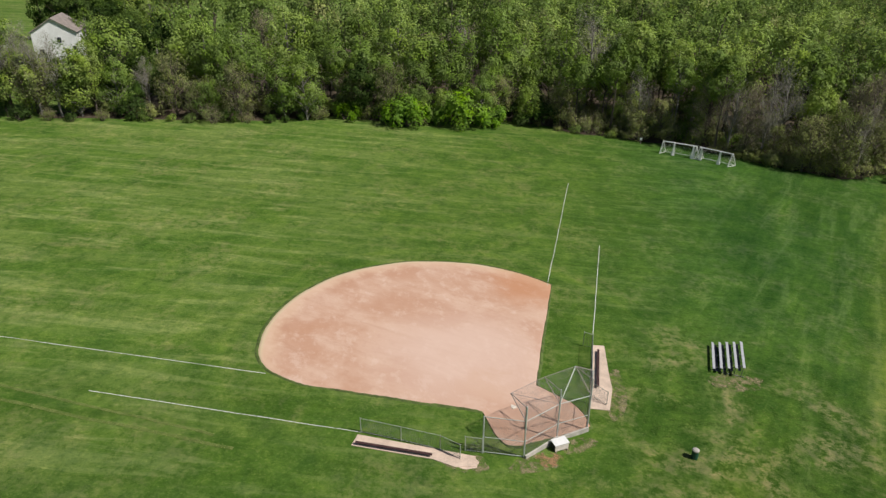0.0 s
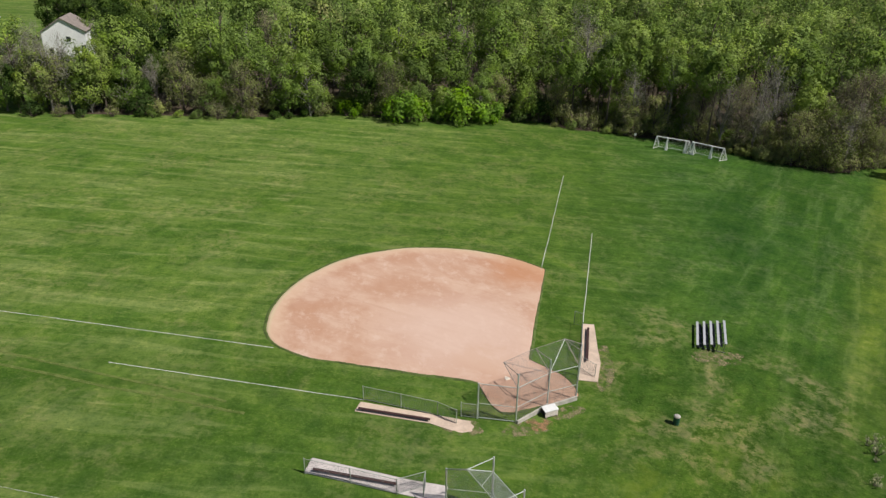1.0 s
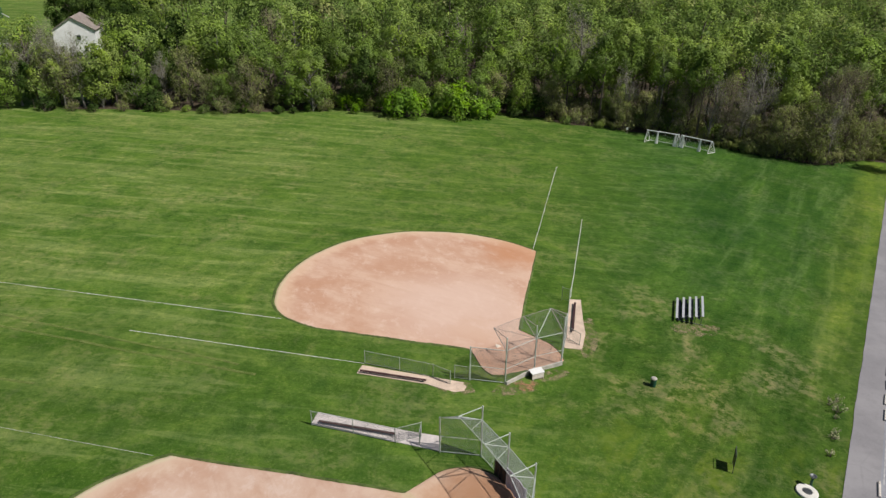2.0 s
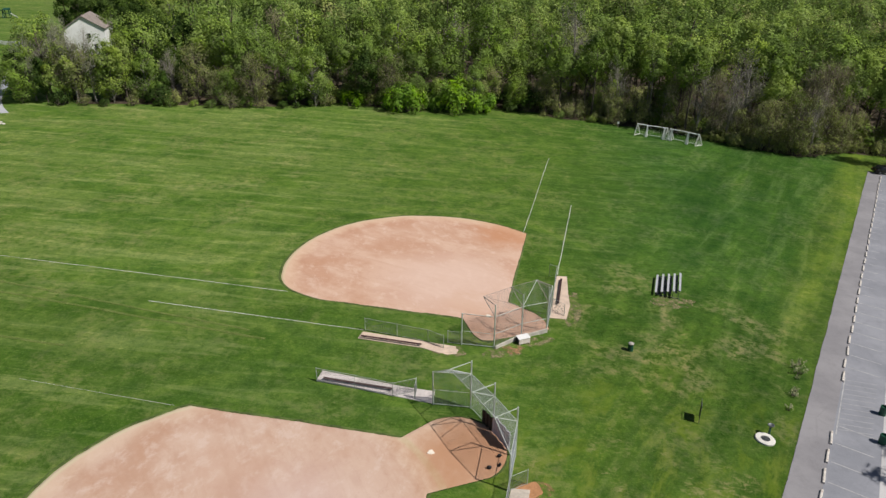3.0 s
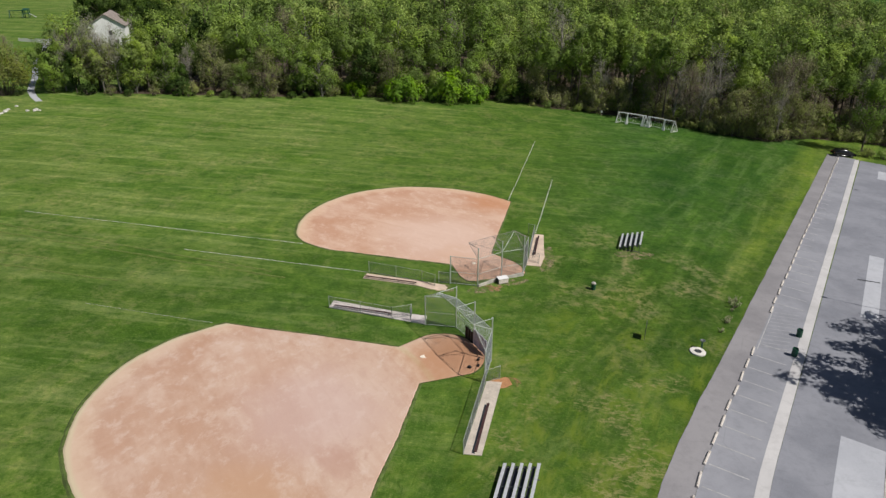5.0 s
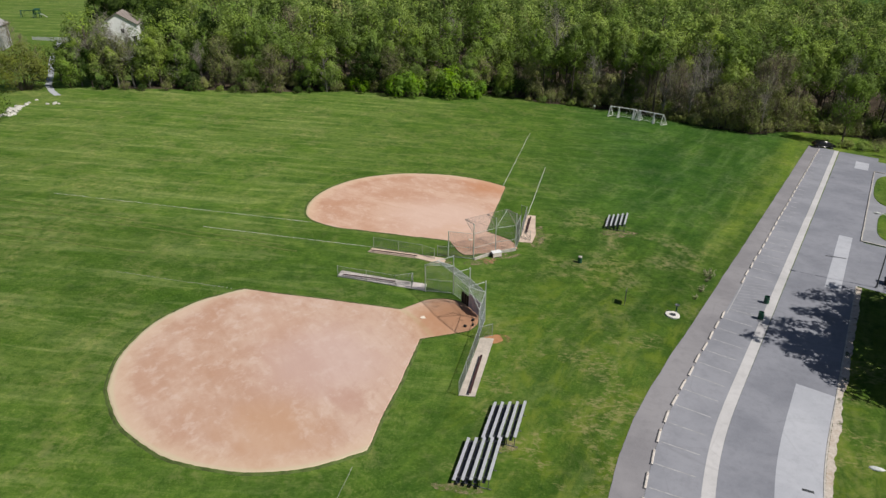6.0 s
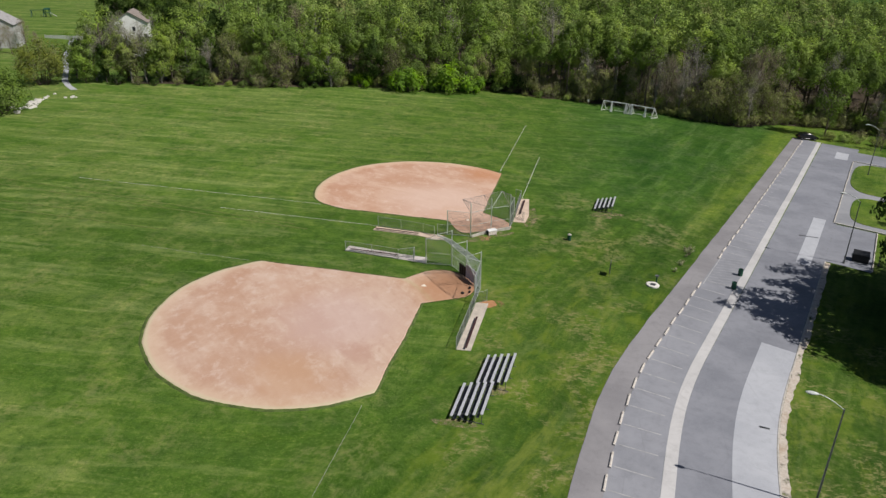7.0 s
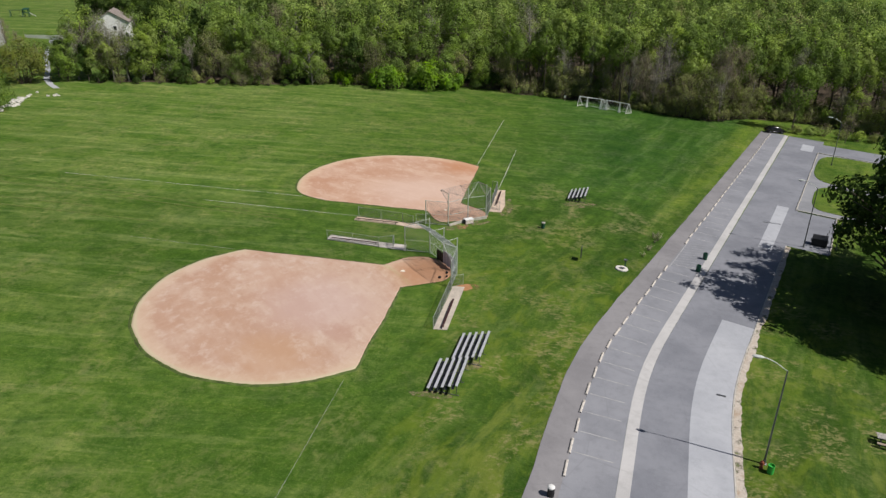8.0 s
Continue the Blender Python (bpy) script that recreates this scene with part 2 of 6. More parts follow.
def leaf_material(name, dark, light, yellow, object_vary=True, thin=0.32):
    """Thin leaves that let some light through; each tree and each leaf differs a little."""
    n = Nodes(name, 0.75, 0, 0.08)
    tree = n.random() if object_vary else n.ramp(n.noise(0.11, 2, 0.5), 0.32, 0.68)
    c = n.mix(n.ramp(n.island(), 0.0, 1.0, 0.40, 0.60), dark, light)
    c = n.mix(n.ramp(tree, 0.45, 0.95, 0, 0.55), c, yellow)
    if not object_vary:
        c = n.mix(n.ramp(n.noise(0.07, 2, 0.4), 0.60, 0.68, 0, 0.65), c, (0.300, 0.270, 0.140))
    c = n.hsv(c, 0.5, n.ramp(n.noise(0.35, 2), 0.3, 0.7, 0.9, 1.1), n.math("MULTIPLY", n.ramp(tree, 0.0, 0.7, 0.74, 1.14) if object_vary else n.ramp(tree, 0.0, 1.0, 0.60, 1.22), n.ramp(n.noise(0.45, 3, 0.6), 0.36, 0.64, 0.82, 1.16)))
    n.put("Base Color", c)
    tr = n.t.nodes.new("ShaderNodeBsdfTranslucent")
    n.t.links.new(c, tr.inputs["Color"])
    mx = n.t.nodes.new("ShaderNodeMixShader")
    mx.inputs[0].default_value = thin
    n.t.links.new(n.bsdf.outputs[0], mx.inputs[1])
    n.t.links.new(tr.outputs[0], mx.inputs[2])
    n.t.links.new(mx.outputs[0], n.out.inputs["Surface"])
    return n.mat


def chalk_material(name="worn_chalk", most=0.95):
    n = Nodes(name, 0.9, 0, 0.1)
    n.put("Base Color", n.mix(n.noise(3, 3), (0.62, 0.66, 0.55), (0.85, 0.85, 0.80)))
    n.holes(n.ramp(n.math("ADD", n.noise(0.35, 3), n.math("MULTIPLY", n.noise(5, 3), 0.6)), 0.48, 0.88, 0.3 * most, most))
    return n.mat


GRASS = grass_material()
CLAY = dirt_material("infield_clay", 0, (-7.4, 51.6, 17.3), (1.6, 42.6), 0.18, (((-3.6, 46.2), 3.4, 0.6, (0.480, 0.270, 0.150), 0.6), ((-5.5, 50.0), 11.0, 3.0, (0.670, 0.520, 0.450), 0.55), ((-1.0, 66.0), 6.5, 1.5, (0.500, 0.250, 0.135), 0.6)))
CLAY2 = dirt_material("reddish_infield_clay", 35, (-12.4, 12.75, 14.05), (0.6, 24.2), 0.75, (((-9.0, 13.5), 8.5, 2.0, (0.600, 0.440, 0.400), 0.50), ((-9.5, 3.6), 5.5, 1.0, (0.540, 0.330, 0.205), 0.55), ((-15.5, 18.0), 4.5, 0.8, (0.520, 0.320, 0.230), 0.4), ((-4.5, 8.8), 2.6, 0.6, (0.470, 0.280, 0.215), 0.5)), tint=(0.97, 1.0, 1.05))
PAD = simple("dugout_dust", (0.60, 0.47, 0.38), 0.95, 0, 0.22, 0.9, 0.3)


def scattered(name, color, thin=0.0, most=0.62):
    """Bare soil with grass still showing through."""
    n = Nodes(name, 0.95, 0, 0.05)
    a = n.noise(1.4, 5, 0.75)
    n.put("Base Color", n.mix(n.ramp(n.noise(5, 4), 0.3, 0.7), tuple(c * 0.75 for c in color), color))
    return n.holes(n.ramp(a, 0.42, 0.62, thin, most))


def verge_soil():
    """Sandy soil with tufts of grass growing through it."""
    n = Nodes("sandy_verge_soil", 0.95, 0, 0.05)
    a, b = n.noise(0.8, 4, 0.6), n.noise(6, 4, 0.7)
    c = n.mix(n.ramp(b, 0.3, 0.7), (0.44, 0.38, 0.33), (0.58, 0.53, 0.48))
    n.put("Base Color", n.mix(n.ramp(a, 0.5, 0.7, 0, 0.6), c, (0.36, 0.26, 0.18)))
    return n.holes(n.ramp(n.math("ADD", n.math("MULTIPLY", a, 0.85), n.math("MULTIPLY", b, 0.15)), 0.30, 0.48, 0.15, 1.0))


THIN_SAND = scattered("thin_sandy_soil", (0.36, 0.30, 0.18))
THIN_ORANGE = scattered("thin_orange_soil", (0.46, 0.26, 0.14))
TRACK = scattered("dry_grass_track", (0.23, 0.28, 0.085), 0.30, 0.62)
ORANGE = simple("orange_soil", (0.42, 0.21, 0.10), 0.95, 0, 0.3, 0.8, 0.3)
ASPHALT = asphalt_material("grey_asphalt", (0.188, 0.196, 0.230), (0.248, 0.256, 0.294), 0.10)
PATHWAY = asphalt_material("brownish_path_asphalt", (0.217, 0.210, 0.226), (0.275, 0.266, 0.282), 0.12)
BAY = asphalt_material("parking_asphalt", (0.215, 0.222, 0.254), (0.280, 0.286, 0.322), 0.15)
PALE = asphalt_material("pale_new_asphalt", (0.370, 0.383, 0.430), (0.440, 0.453, 0.500), 0.15)
GUTTER = asphalt_material("concrete_gutter", (0.440, 0.432, 0.442), (0.530, 0.520, 0.530), 0.2)
CONCRETE = simple("weathered_concrete", (0.50, 0.47, 0.43), 0.9, 0, 0.3, 1.5, 0.3)
STOPMAT = simple("wheel_stop_concrete", (0.58, 0.54, 0.50), 0.9, 0, 0.3, 3, 0.3)
SAND = verge_soil()
PAINT = simple("worn_white_road_paint", (0.39, 0.39, 0.405), 0.8, 0, 0.3, 2.5)
FADED = simple("faded_road_paint", (0.315, 0.318, 0.340), 0.8, 0, 0.2, 2.5)
CHALK = chalk_material("worn_chalk", 0.82)
FAINT = chalk_material("nearly_gone_chalk", 0.55)
LIP = simple("uncut_grass_lip", (0.085, 0.125, 0.028), 0.9, 0, 0.5, 1.2, 0.4)
STEEL = simple("galvanised_steel", (0.56, 0.60, 0.58), 0.5, 0.35, 0.2, 3)
FENCESTEEL = simple("weathered_fence_steel", (0.44, 0.48, 0.44), 0.6, 0.25, 0.2, 3)
# brownish so the hood rails blend with the clay behind them in view
BROWNSTEEL = simple("dull_brown_steel", (0.34, 0.30, 0.28), 0.7, 0.1, 0.3, 3)
# darker copy of the galvanised wire below
DULLWIRE = simple("dull_dark_wire", (0.22, 0.23, 0.23), 0.7, 0.2, 0.2, 3)
DARKSTEEL = simple("dull_dark_steel", (0.16, 0.17, 0.18), 0.5, 0.6, 0.3, 3)
WIRE = simple("galvanised_wire", (0.36, 0.39, 0.41), 0.55, 0.3, 0.2, 3)
ALU = simple("brushed_aluminium", (0.62, 0.63, 0.67), 0.42, 0.35, 0.12, 4)
BENCH = simple("dark_maroon_plank", (0.060, 0.028, 0.028), 0.7, 0, 0.4, 4)
WHITE = simple("white_paint", (0.78, 0.78, 0.78), 0.5, 0, 0.10, 3)
GREEN = simple("dark_green_paint", (0.012, 0.075, 0.045), 0.5, 0, 0.3, 4)
LIME = simple("bright_green_plastic", (0.05, 0.42, 0.07), 0.5, 0, 0.2, 4)
RUST = simple("rusty_red_metal", (0.25, 0.07, 0.04), 0.8, 0, 0.4, 6)
BLACK = simple("black_plastic", (0.015, 0.015, 0.017), 0.5, 0, 0.3, 4)
CARPAINT = simple("black_car_paint", (0.008, 0.008, 0.010), 0.2, 0, 0.1, 2, 0, 0.6)
GLASS = simple("dark_car_glass", (0.02, 0.022, 0.025), 0.12, 0, 0.1, 2, 0, 0.3)
RUBBER = simple("tyre_rubber", (0.02, 0.02, 0.02), 0.85, 0, 0.3, 5)
SIDING = simple("white_clapboard", (0.84, 0.84, 0.85), 0.7, 0, 0.12, 0.6)
GREYSIDING = simple("pale_grey_clapboard", (0.50, 0.50, 0.52), 0.7, 0, 0.15, 0.6)
SHINGLE = simple("brown_grey_shingles", (0.27, 0.23, 0.21), 0.9, 0, 0.35, 1.2, 0.4)
PANE = simple("window_glass", (0.03, 0.035, 0.045), 0.08, 0, 0.1, 2, 0, 0.7)
WOOD = simple("weathered_wood", (0.33, 0.27, 0.21), 0.85, 0, 0.35, 2, 0.3)
LITTER = simple("leaf_litter", (0.080, 0.058, 0.038), 0.95, 0, 0.5, 0.8, 0.6)
BARK = simple("grey_brown_bark", (0.13, 0.105, 0.085), 0.95, 0, 0.45, 1.6, 0.5)
DARKBARK = simple("dark_wet_bark", (0.060, 0.050, 0.042), 0.95, 0, 0.4, 1.6, 0.5)
PALEBARK = simple("pale_grey_bark", (0.27, 0.25, 0.225), 0.95, 0, 0.4, 1.6, 0.5)
TWIG = simple("bare_grey_twigs", (0.330, 0.300, 0.270), 0.95, 0, 0.35, 0.6)
TWIGRED = simple("budding_brown_twigs", (0.290, 0.240, 0.178), 0.95, 0, 0.35, 0.6)
LEAF = leaf_material("spring_leaves", (0.118, 0.195, 0.034), (0.262, 0.370, 0.086), (0.340, 0.410, 0.098))
LEAFDARK = leaf_material("deep_green_leaves", (0.034, 0.068, 0.014), (0.074, 0.128, 0.024), (0.090, 0.136, 0.028), True, 0.15)
LEAFBRIGHT = leaf_material("bright_bush_leaves", (0.105, 0.215, 0.016), (0.180, 0.320, 0.032), (0.205, 0.325, 0.036))
LEAFOLIVE = leaf_material("olive_budding_leaves", (0.172, 0.208, 0.062), (0.285, 0.325, 0.110), (0.305, 0.310, 0.118))
LEAFWOODS = leaf_material("distant_spring_leaves", (0.122, 0.205, 0.040), (0.272, 0.390, 0.098), (0.350, 0.425, 0.112), False)
BLOSSOM = leaf_material("pale_blossom", (0.40, 0.38, 0.24), (0.60, 0.58, 0.42), (0.5, 0.48, 0.3))


# ---------------------------------------------------------------- mesh helpers
def thing(name, m, label, category, group="", kind=""):
    ob = new(name)
    ob.empty_display_size = 0.3
    ob.matrix_basis = m
    return tagged(ob, label, category, group, kind)


def part(name, bm, material, parent=None, label="", world_space=False):
    """Links a bmesh as one mesh object under a thing or part."""
    if world_space and parent is not None:
        m = parent.matrix_basis
        up = parent.parent
        while up is not None:
            m = up.matrix_basis @ m
            up = up.parent
        bm.transform(m.inverted())
    me = bpy.data.meshes.new(name)
    bm.to_mesh(me)
    bm.free()
    me.materials.append(material)
    ob = new(name, me)
    ob.parent = parent
    if label:
        ob["label"] = label
    return ob


def solid(name, bm, material, label, category, group="", kind="", smooth=False):
    ob = part(name, bm, material)
    if smooth:
        ob.data.shade_smooth()
    return tagged(ob, label, category, group, kind)


def mesh_from(name, verts, faces, material):
    me = bpy.data.meshes.new(name)
    me.from_pydata(verts, [], faces)
    me.materials.append(material)
    me.update()
    return me


def box(bm, sx, sy, sz, m=None, bevel=0.0):
    """A box with its base centre at the origin of m."""
    made = bmesh.ops.create_cube(bm, size=1.0, matrix=(m or Matrix()) @ Matrix.Translation((0, 0, sz / 2)) @ Matrix.Diagonal((sx, sy, sz, 1)))
    if bevel:
        edges = {e for v in made["verts"] for e in v.link_edges}
        bmesh.ops.bevel(bm, geom=list(edges), offset=bevel, segments=2, affect="EDGES", profile=0.6)
    return bm


def tube(bm, a, b, r0, r1=None, seg=8, caps=True):
    a, b = Vector(a), Vector(b)
    d = b - a
    m = Matrix.Translation((a + b) / 2) @ d.to_track_quat("Z", "Y").to_matrix().to_4x4()
    bmesh.ops.create_cone(bm, cap_ends=caps, segments=seg, radius1=r0, radius2=r0 if r1 is None else r1, depth=d.length, matrix=m)
    return bm


def lathe(bm, profile, seg=20, m=None):
    """Turns (radius, height) pairs round z."""
    m = m or Matrix()
    rings = []
    for r, z in profile:
        rings.append([bm.verts.new(m @ Vector((r * math.cos(6.28318 * k / seg), r * math.sin(6.28318 * k / seg), z))) for k in range(seg)])
    for lo, hi in zip(rings, rings[1:]):
        for k in range(seg):
            bm.faces.new((lo[k], lo[(k + 1) % seg], hi[(k + 1) % seg], hi[k]))
    bm.faces.new(rings[0][::-1])
    bm.faces.new(rings[-1])
    return bm


def sheet(bm, outline, up, depth=0.0):
    """A flat sheet over the ground inside an outline of x, y, with its edges turned down."""
    top = [bm.verts.new((x, y, gz(x, y) + up)) for x, y in outline]
    bm.faces.new(top)
    if depth:
        low = [bm.verts.new((x, y, gz(x, y) + up - depth)) for x, y in outline]
        n = len(outline)
        for k in range(n):
            bm.faces.new((top[k], low[k], low[(k + 1) % n], top[(k + 1) % n]))
    bmesh.ops.recalc_face_normals(bm, faces=bm.faces)
    return bm


# ================================================================ ground and paving
def build_ground():
    """One sheet of mown grass out to the horizon."""
    lines = sorted(set([-3000, -1800, -1100, -700, -450] + list(range(-300, 301, 12)) + [450, 700, 1100, 1800, 3000]))
    bm = bmesh.new()
    grid = [[bm.verts.new((x, y + 60, gz(x, y + 60))) for x in lines] for y in lines]
    for r in range(len(lines) - 1):
        for c in range(len(lines) - 1):
            bm.faces.new((grid[r][c], grid[r][c + 1], grid[r + 1][c + 1], grid[r + 1][c]))
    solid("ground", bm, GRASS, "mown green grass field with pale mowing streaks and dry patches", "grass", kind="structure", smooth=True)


def road_x(y):
    """Where the concrete gutter's west edge runs: straight up north, bending south."""
    return ROAD_TABLE[int(round((min(max(y, -70), 130) + 70) * 10))]


ROAD_TABLE = []
for k in range(2001):
    yy = -70 + k * 0.1
    ROAD_TABLE.append(0.0)
ROAD_TABLE[1107] = 35.0
for k in range(1108, 2001):
    ROAD_TABLE[k] = ROAD_TABLE[k - 1] + 0.0394
for k in range(1106, -1, -1):
    ROAD_TABLE[k] = ROAD_TABLE[k + 1] - 0.1 * (0.17 + 0.224 * ease(0, 20, -70 + k * 0.1) - 0.10 * ease(-5, -40, -70 + k * 0.1))


def road(s, d):
    """The point d metres east of the gutter's west edge, square to it, at the stretch s."""
    x, slope = road_x(s), (road_x(s + 0.6) - road_x(s - 0.6)) / 1.2
    n = math.hypot(1, slope)
    return x + d / n, s - d * slope / n


def road_turn(s):
    return -math.degrees(math.atan((road_x(s + 0.6) - road_x(s - 0.6)) / 1.2))


def path_edge(s):
    return -6.05 + 0.0095 * max(s, 0) + 0.11 * noise.noise((s * 0.25, 3, 0)) + 0.035 * noise.noise((s * 1.4, 9, 0))


def stop_line(s):
    return -3.75 + 0.0085 * max(s, 0)


def ribbon(name, west, east, s0, s1, up, material, label, category, step=1.0):
    """A strip of paving between two offsets from the gutter."""
    bm = bmesh.new()
    n = max(2, int((s1 - s0) / step))
    rows = []
    for k in range(n + 1):
        s = s0 + (s1 - s0) * k / n
        w, e = west(s) if callable(west) else west, east(s) if callable(east) else east
        row = []
        for d, z in ((w, up - 0.10), (w, up), ((w + e) / 2, up), (e, up), (e, up - 0.10)):
            x, y = road(s, d)
            row.append(bm.verts.new((x, y, gz(x, y) + z)))
        rows.append(row)
    for a, b in zip(rows, rows[1:]):
        for k in range(4):
            bm.faces.new((a[k], a[k + 1], b[k + 1], b[k]))
    bmesh.ops.recalc_face_normals(bm, faces=bm.faces)
    return solid(name, bm, material, label, category, kind="structure")


def build_roads():
    ribbon("footpath", path_edge, stop_line, -65, 115.6, 0.035, PATHWAY, "brownish grey asphalt path beside the grass field", "path", 0.5)
    ribbon("parking_bays", stop_line, 0.0, -65, 115.4, 0.037, BAY, "grey asphalt parking bays with worn white lines", "parking")
    ribbon("gutter", 0.0, lambda s: 0.95 - 0.0014 * max(s, 0), -65, 115.2, 0.043, GUTTER, "pale concrete gutter strip along the road", "gutter")
    ribbon("road", 0.95, 4.8, -65, 24, 0.038, ASPHALT, "smooth grey asphalt road", "road")
    ribbon("road_north", 0.95, 8.0, 24, 115.0, 0.038, ASPHALT, "smooth grey asphalt road towards the woods", "road")
    ribbon("pale_lane", 4.8, 8.0, -65, 24, 0.040, PALE, "pale newly paved lane along the kerb", "road")
    ribbon("paving_patch", 4.9, 6.6, 46.5, 65.5, 0.045, PALE, "pale asphalt repair patch in the road", "road")
    ribbon("paving_patch_far", 4.3, 6.6, 104, 109.5, 0.045, PALE, "pale asphalt repair patch near the road's end", "road")
    ribbon("loading_bay", 8.0, 13.3, 49.3, 64.6, 0.036, ASPHALT, "grey asphalt bay beside the road", "road")
    ribbon("side_road", 8.0, 42.0, 104.5, 112.0, 0.036, ASPHALT, "grey asphalt side road leading away", "road")
    ribbon("verge", lambda s: 8.16, lambda s: 8.72 + 0.26 * noise.noise((s * 0.23, 0, 5)) + 0.14 * noise.noise((s * 0.9, 0, 8)) + 0.08 * noise.noise((s * 2.1, 0, 3)), -65, 49, 0.05, SAND, "bare sandy soil strip behind the kerb", "soil", 0.25)
    kerb("kerb_south", 8.0, -65, 49.2, 0.075)
    kerb("kerb_island", 7.6, 65.2, 103.6)
    kerb("kerb_bay", 13.3, 49.3, 64.6)
    for k, s in enumerate((64.9, 103.9)):
        kerb_across("kerb_end", s, 7.6, 34)
    ribbon("island_walk", 7.75, 34.0, 65.1, 103.7, 0.09, asphalt_walk(), "grey paved walk on the raised island", "pavement")
    for k, (s0, s1, d0) in enumerate(((66.9, 80.6, 9.3), (83.0, 103.2, 8.1))):
        rounded_lawn(s0, s1, d0)
    # stall lines and the hatched access aisle
    s = -4.2
    while s < 113:
        if not 33.5 < s < 42.5:
            stripe_across("stall_line", s + 0.95, stop_line(s) + 0.25, -0.5 if s < 60 else -1.6)
        s += 2.62 * math.cos(radians(road_turn(s)))
    for k in range(11):
        stripe_across("hatch_line", 33.8 + k * 0.78, stop_line(38) + 0.3, -0.7, 0.9, FADED)
    bm = bmesh.new()
    aisle(bm, 33.0, 42.0, stop_line(38) + 0.12, 0.10)
    solid("aisle_edge_line", bm, PAINT, "worn white line along the hatched access aisle", "road marking", kind="structure")


def asphalt_walk():
    return asphalt_material("grey_walk", (0.230, 0.236, 0.262), (0.290, 0.296, 0.322), 0.2)


def kerb(name, d, s0, s1, high=0.19):
    bm = bmesh.new()
    n = int((s1 - s0) / 1.0)
    rows = []
    for k in range(n + 1):
        s = s0 + (s1 - s0) * k / n
        row = []
        for dd, z in ((0.0, -0.05), (0.0, high - 0.03), (0.03, high), (0.15, high), (0.17, -0.05)):
            x, y = road(s, d + dd)
            row.append(bm.verts.new((x, y, gz(x, y) + z)))
        rows.append(row)
    for a, b in zip(rows, rows[1:]):
        for k in range(4):
            bm.faces.new((a[k], a[k + 1], b[k + 1], b[k]))
    bmesh.ops.recalc_face_normals(bm, faces=bm.faces)
    solid(name, bm, CONCRETE, "pale concrete kerb along the paving", "kerb", kind="structure")


def kerb_across(name, s, d0, d1):
    bm = bmesh.new()
    rows = []
    for k in range(9):
        d = d0 + (d1 - d0) * k / 8
        row = []
        for ds, z in ((-0.09, -0.05), (-0.09, 0.18), (0.09, 0.18), (0.09, -0.05)):
            x, y = road(s + ds, d)
            row.append(bm.verts.new((x, y, gz(x, y) + z)))
        rows.append(row)
    for a, b in zip(rows, rows[1:]):
        for k in range(3):
            bm.faces.new((a[k], a[k + 1], b[k + 1], b[k]))
    bmesh.ops.recalc_face_normals(bm, faces=bm.faces)
    solid(name, bm, CONCRETE, "pale concrete kerb at the end of the island", "kerb", kind="structure")


def rounded_lawn(s0, s1, d0):
    """A grass island with a rounded west end."""
    r = (s1 - s0) / 2
    pts = []
    for k in range(15):
        a = math.pi / 2 + math.pi * k / 14
        sn, cs = math.sin(a), math.cos(a)
        q = 0.62
        pts.append(road((s0 + s1) / 2 + r * math.copysign(abs(sn) ** q, sn), d0 + 0.5 * r + 0.5 * r * math.copysign(abs(cs) ** q, cs)))
    pts += [road(s0, 20), road(s0, 33), road(s1, 33), road(s1, 20)]
    bm = sheet(bmesh.new(), pts, 0.14, 0.10)
    solid("island_lawn", bm, GRASS, "rounded grass island between paved walks", "grass", kind="structure")


def stripe_across(name, s, d0, d1, lean=0.0, material=None):
    bm = bmesh.new()
    quad = []
    for ds, d in ((-0.05, d0), (0.05, d0), (0.05 + lean, d1), (-0.05 + lean, d1)):
        x, y = road(s + ds, d)
        quad.append(bm.verts.new((x, y, gz(x, y) + 0.046)))
    bm.faces.new(quad)
    bmesh.ops.recalc_face_normals(bm, faces=bm.faces)
    solid(name, bm, material or PAINT, "worn white painted parking line on asphalt", "road marking", "parking lines", "structure")


def aisle(bm, s0, s1, d, w):
    quad = []
    for s, dd in ((s0, d), (s0, d + w), (s1, d + w), (s1, d)):
        x, y = road(s, dd)
        quad.append(bm.verts.new((x, y, gz(x, y) + 0.046)))
    bm.faces.new(quad)


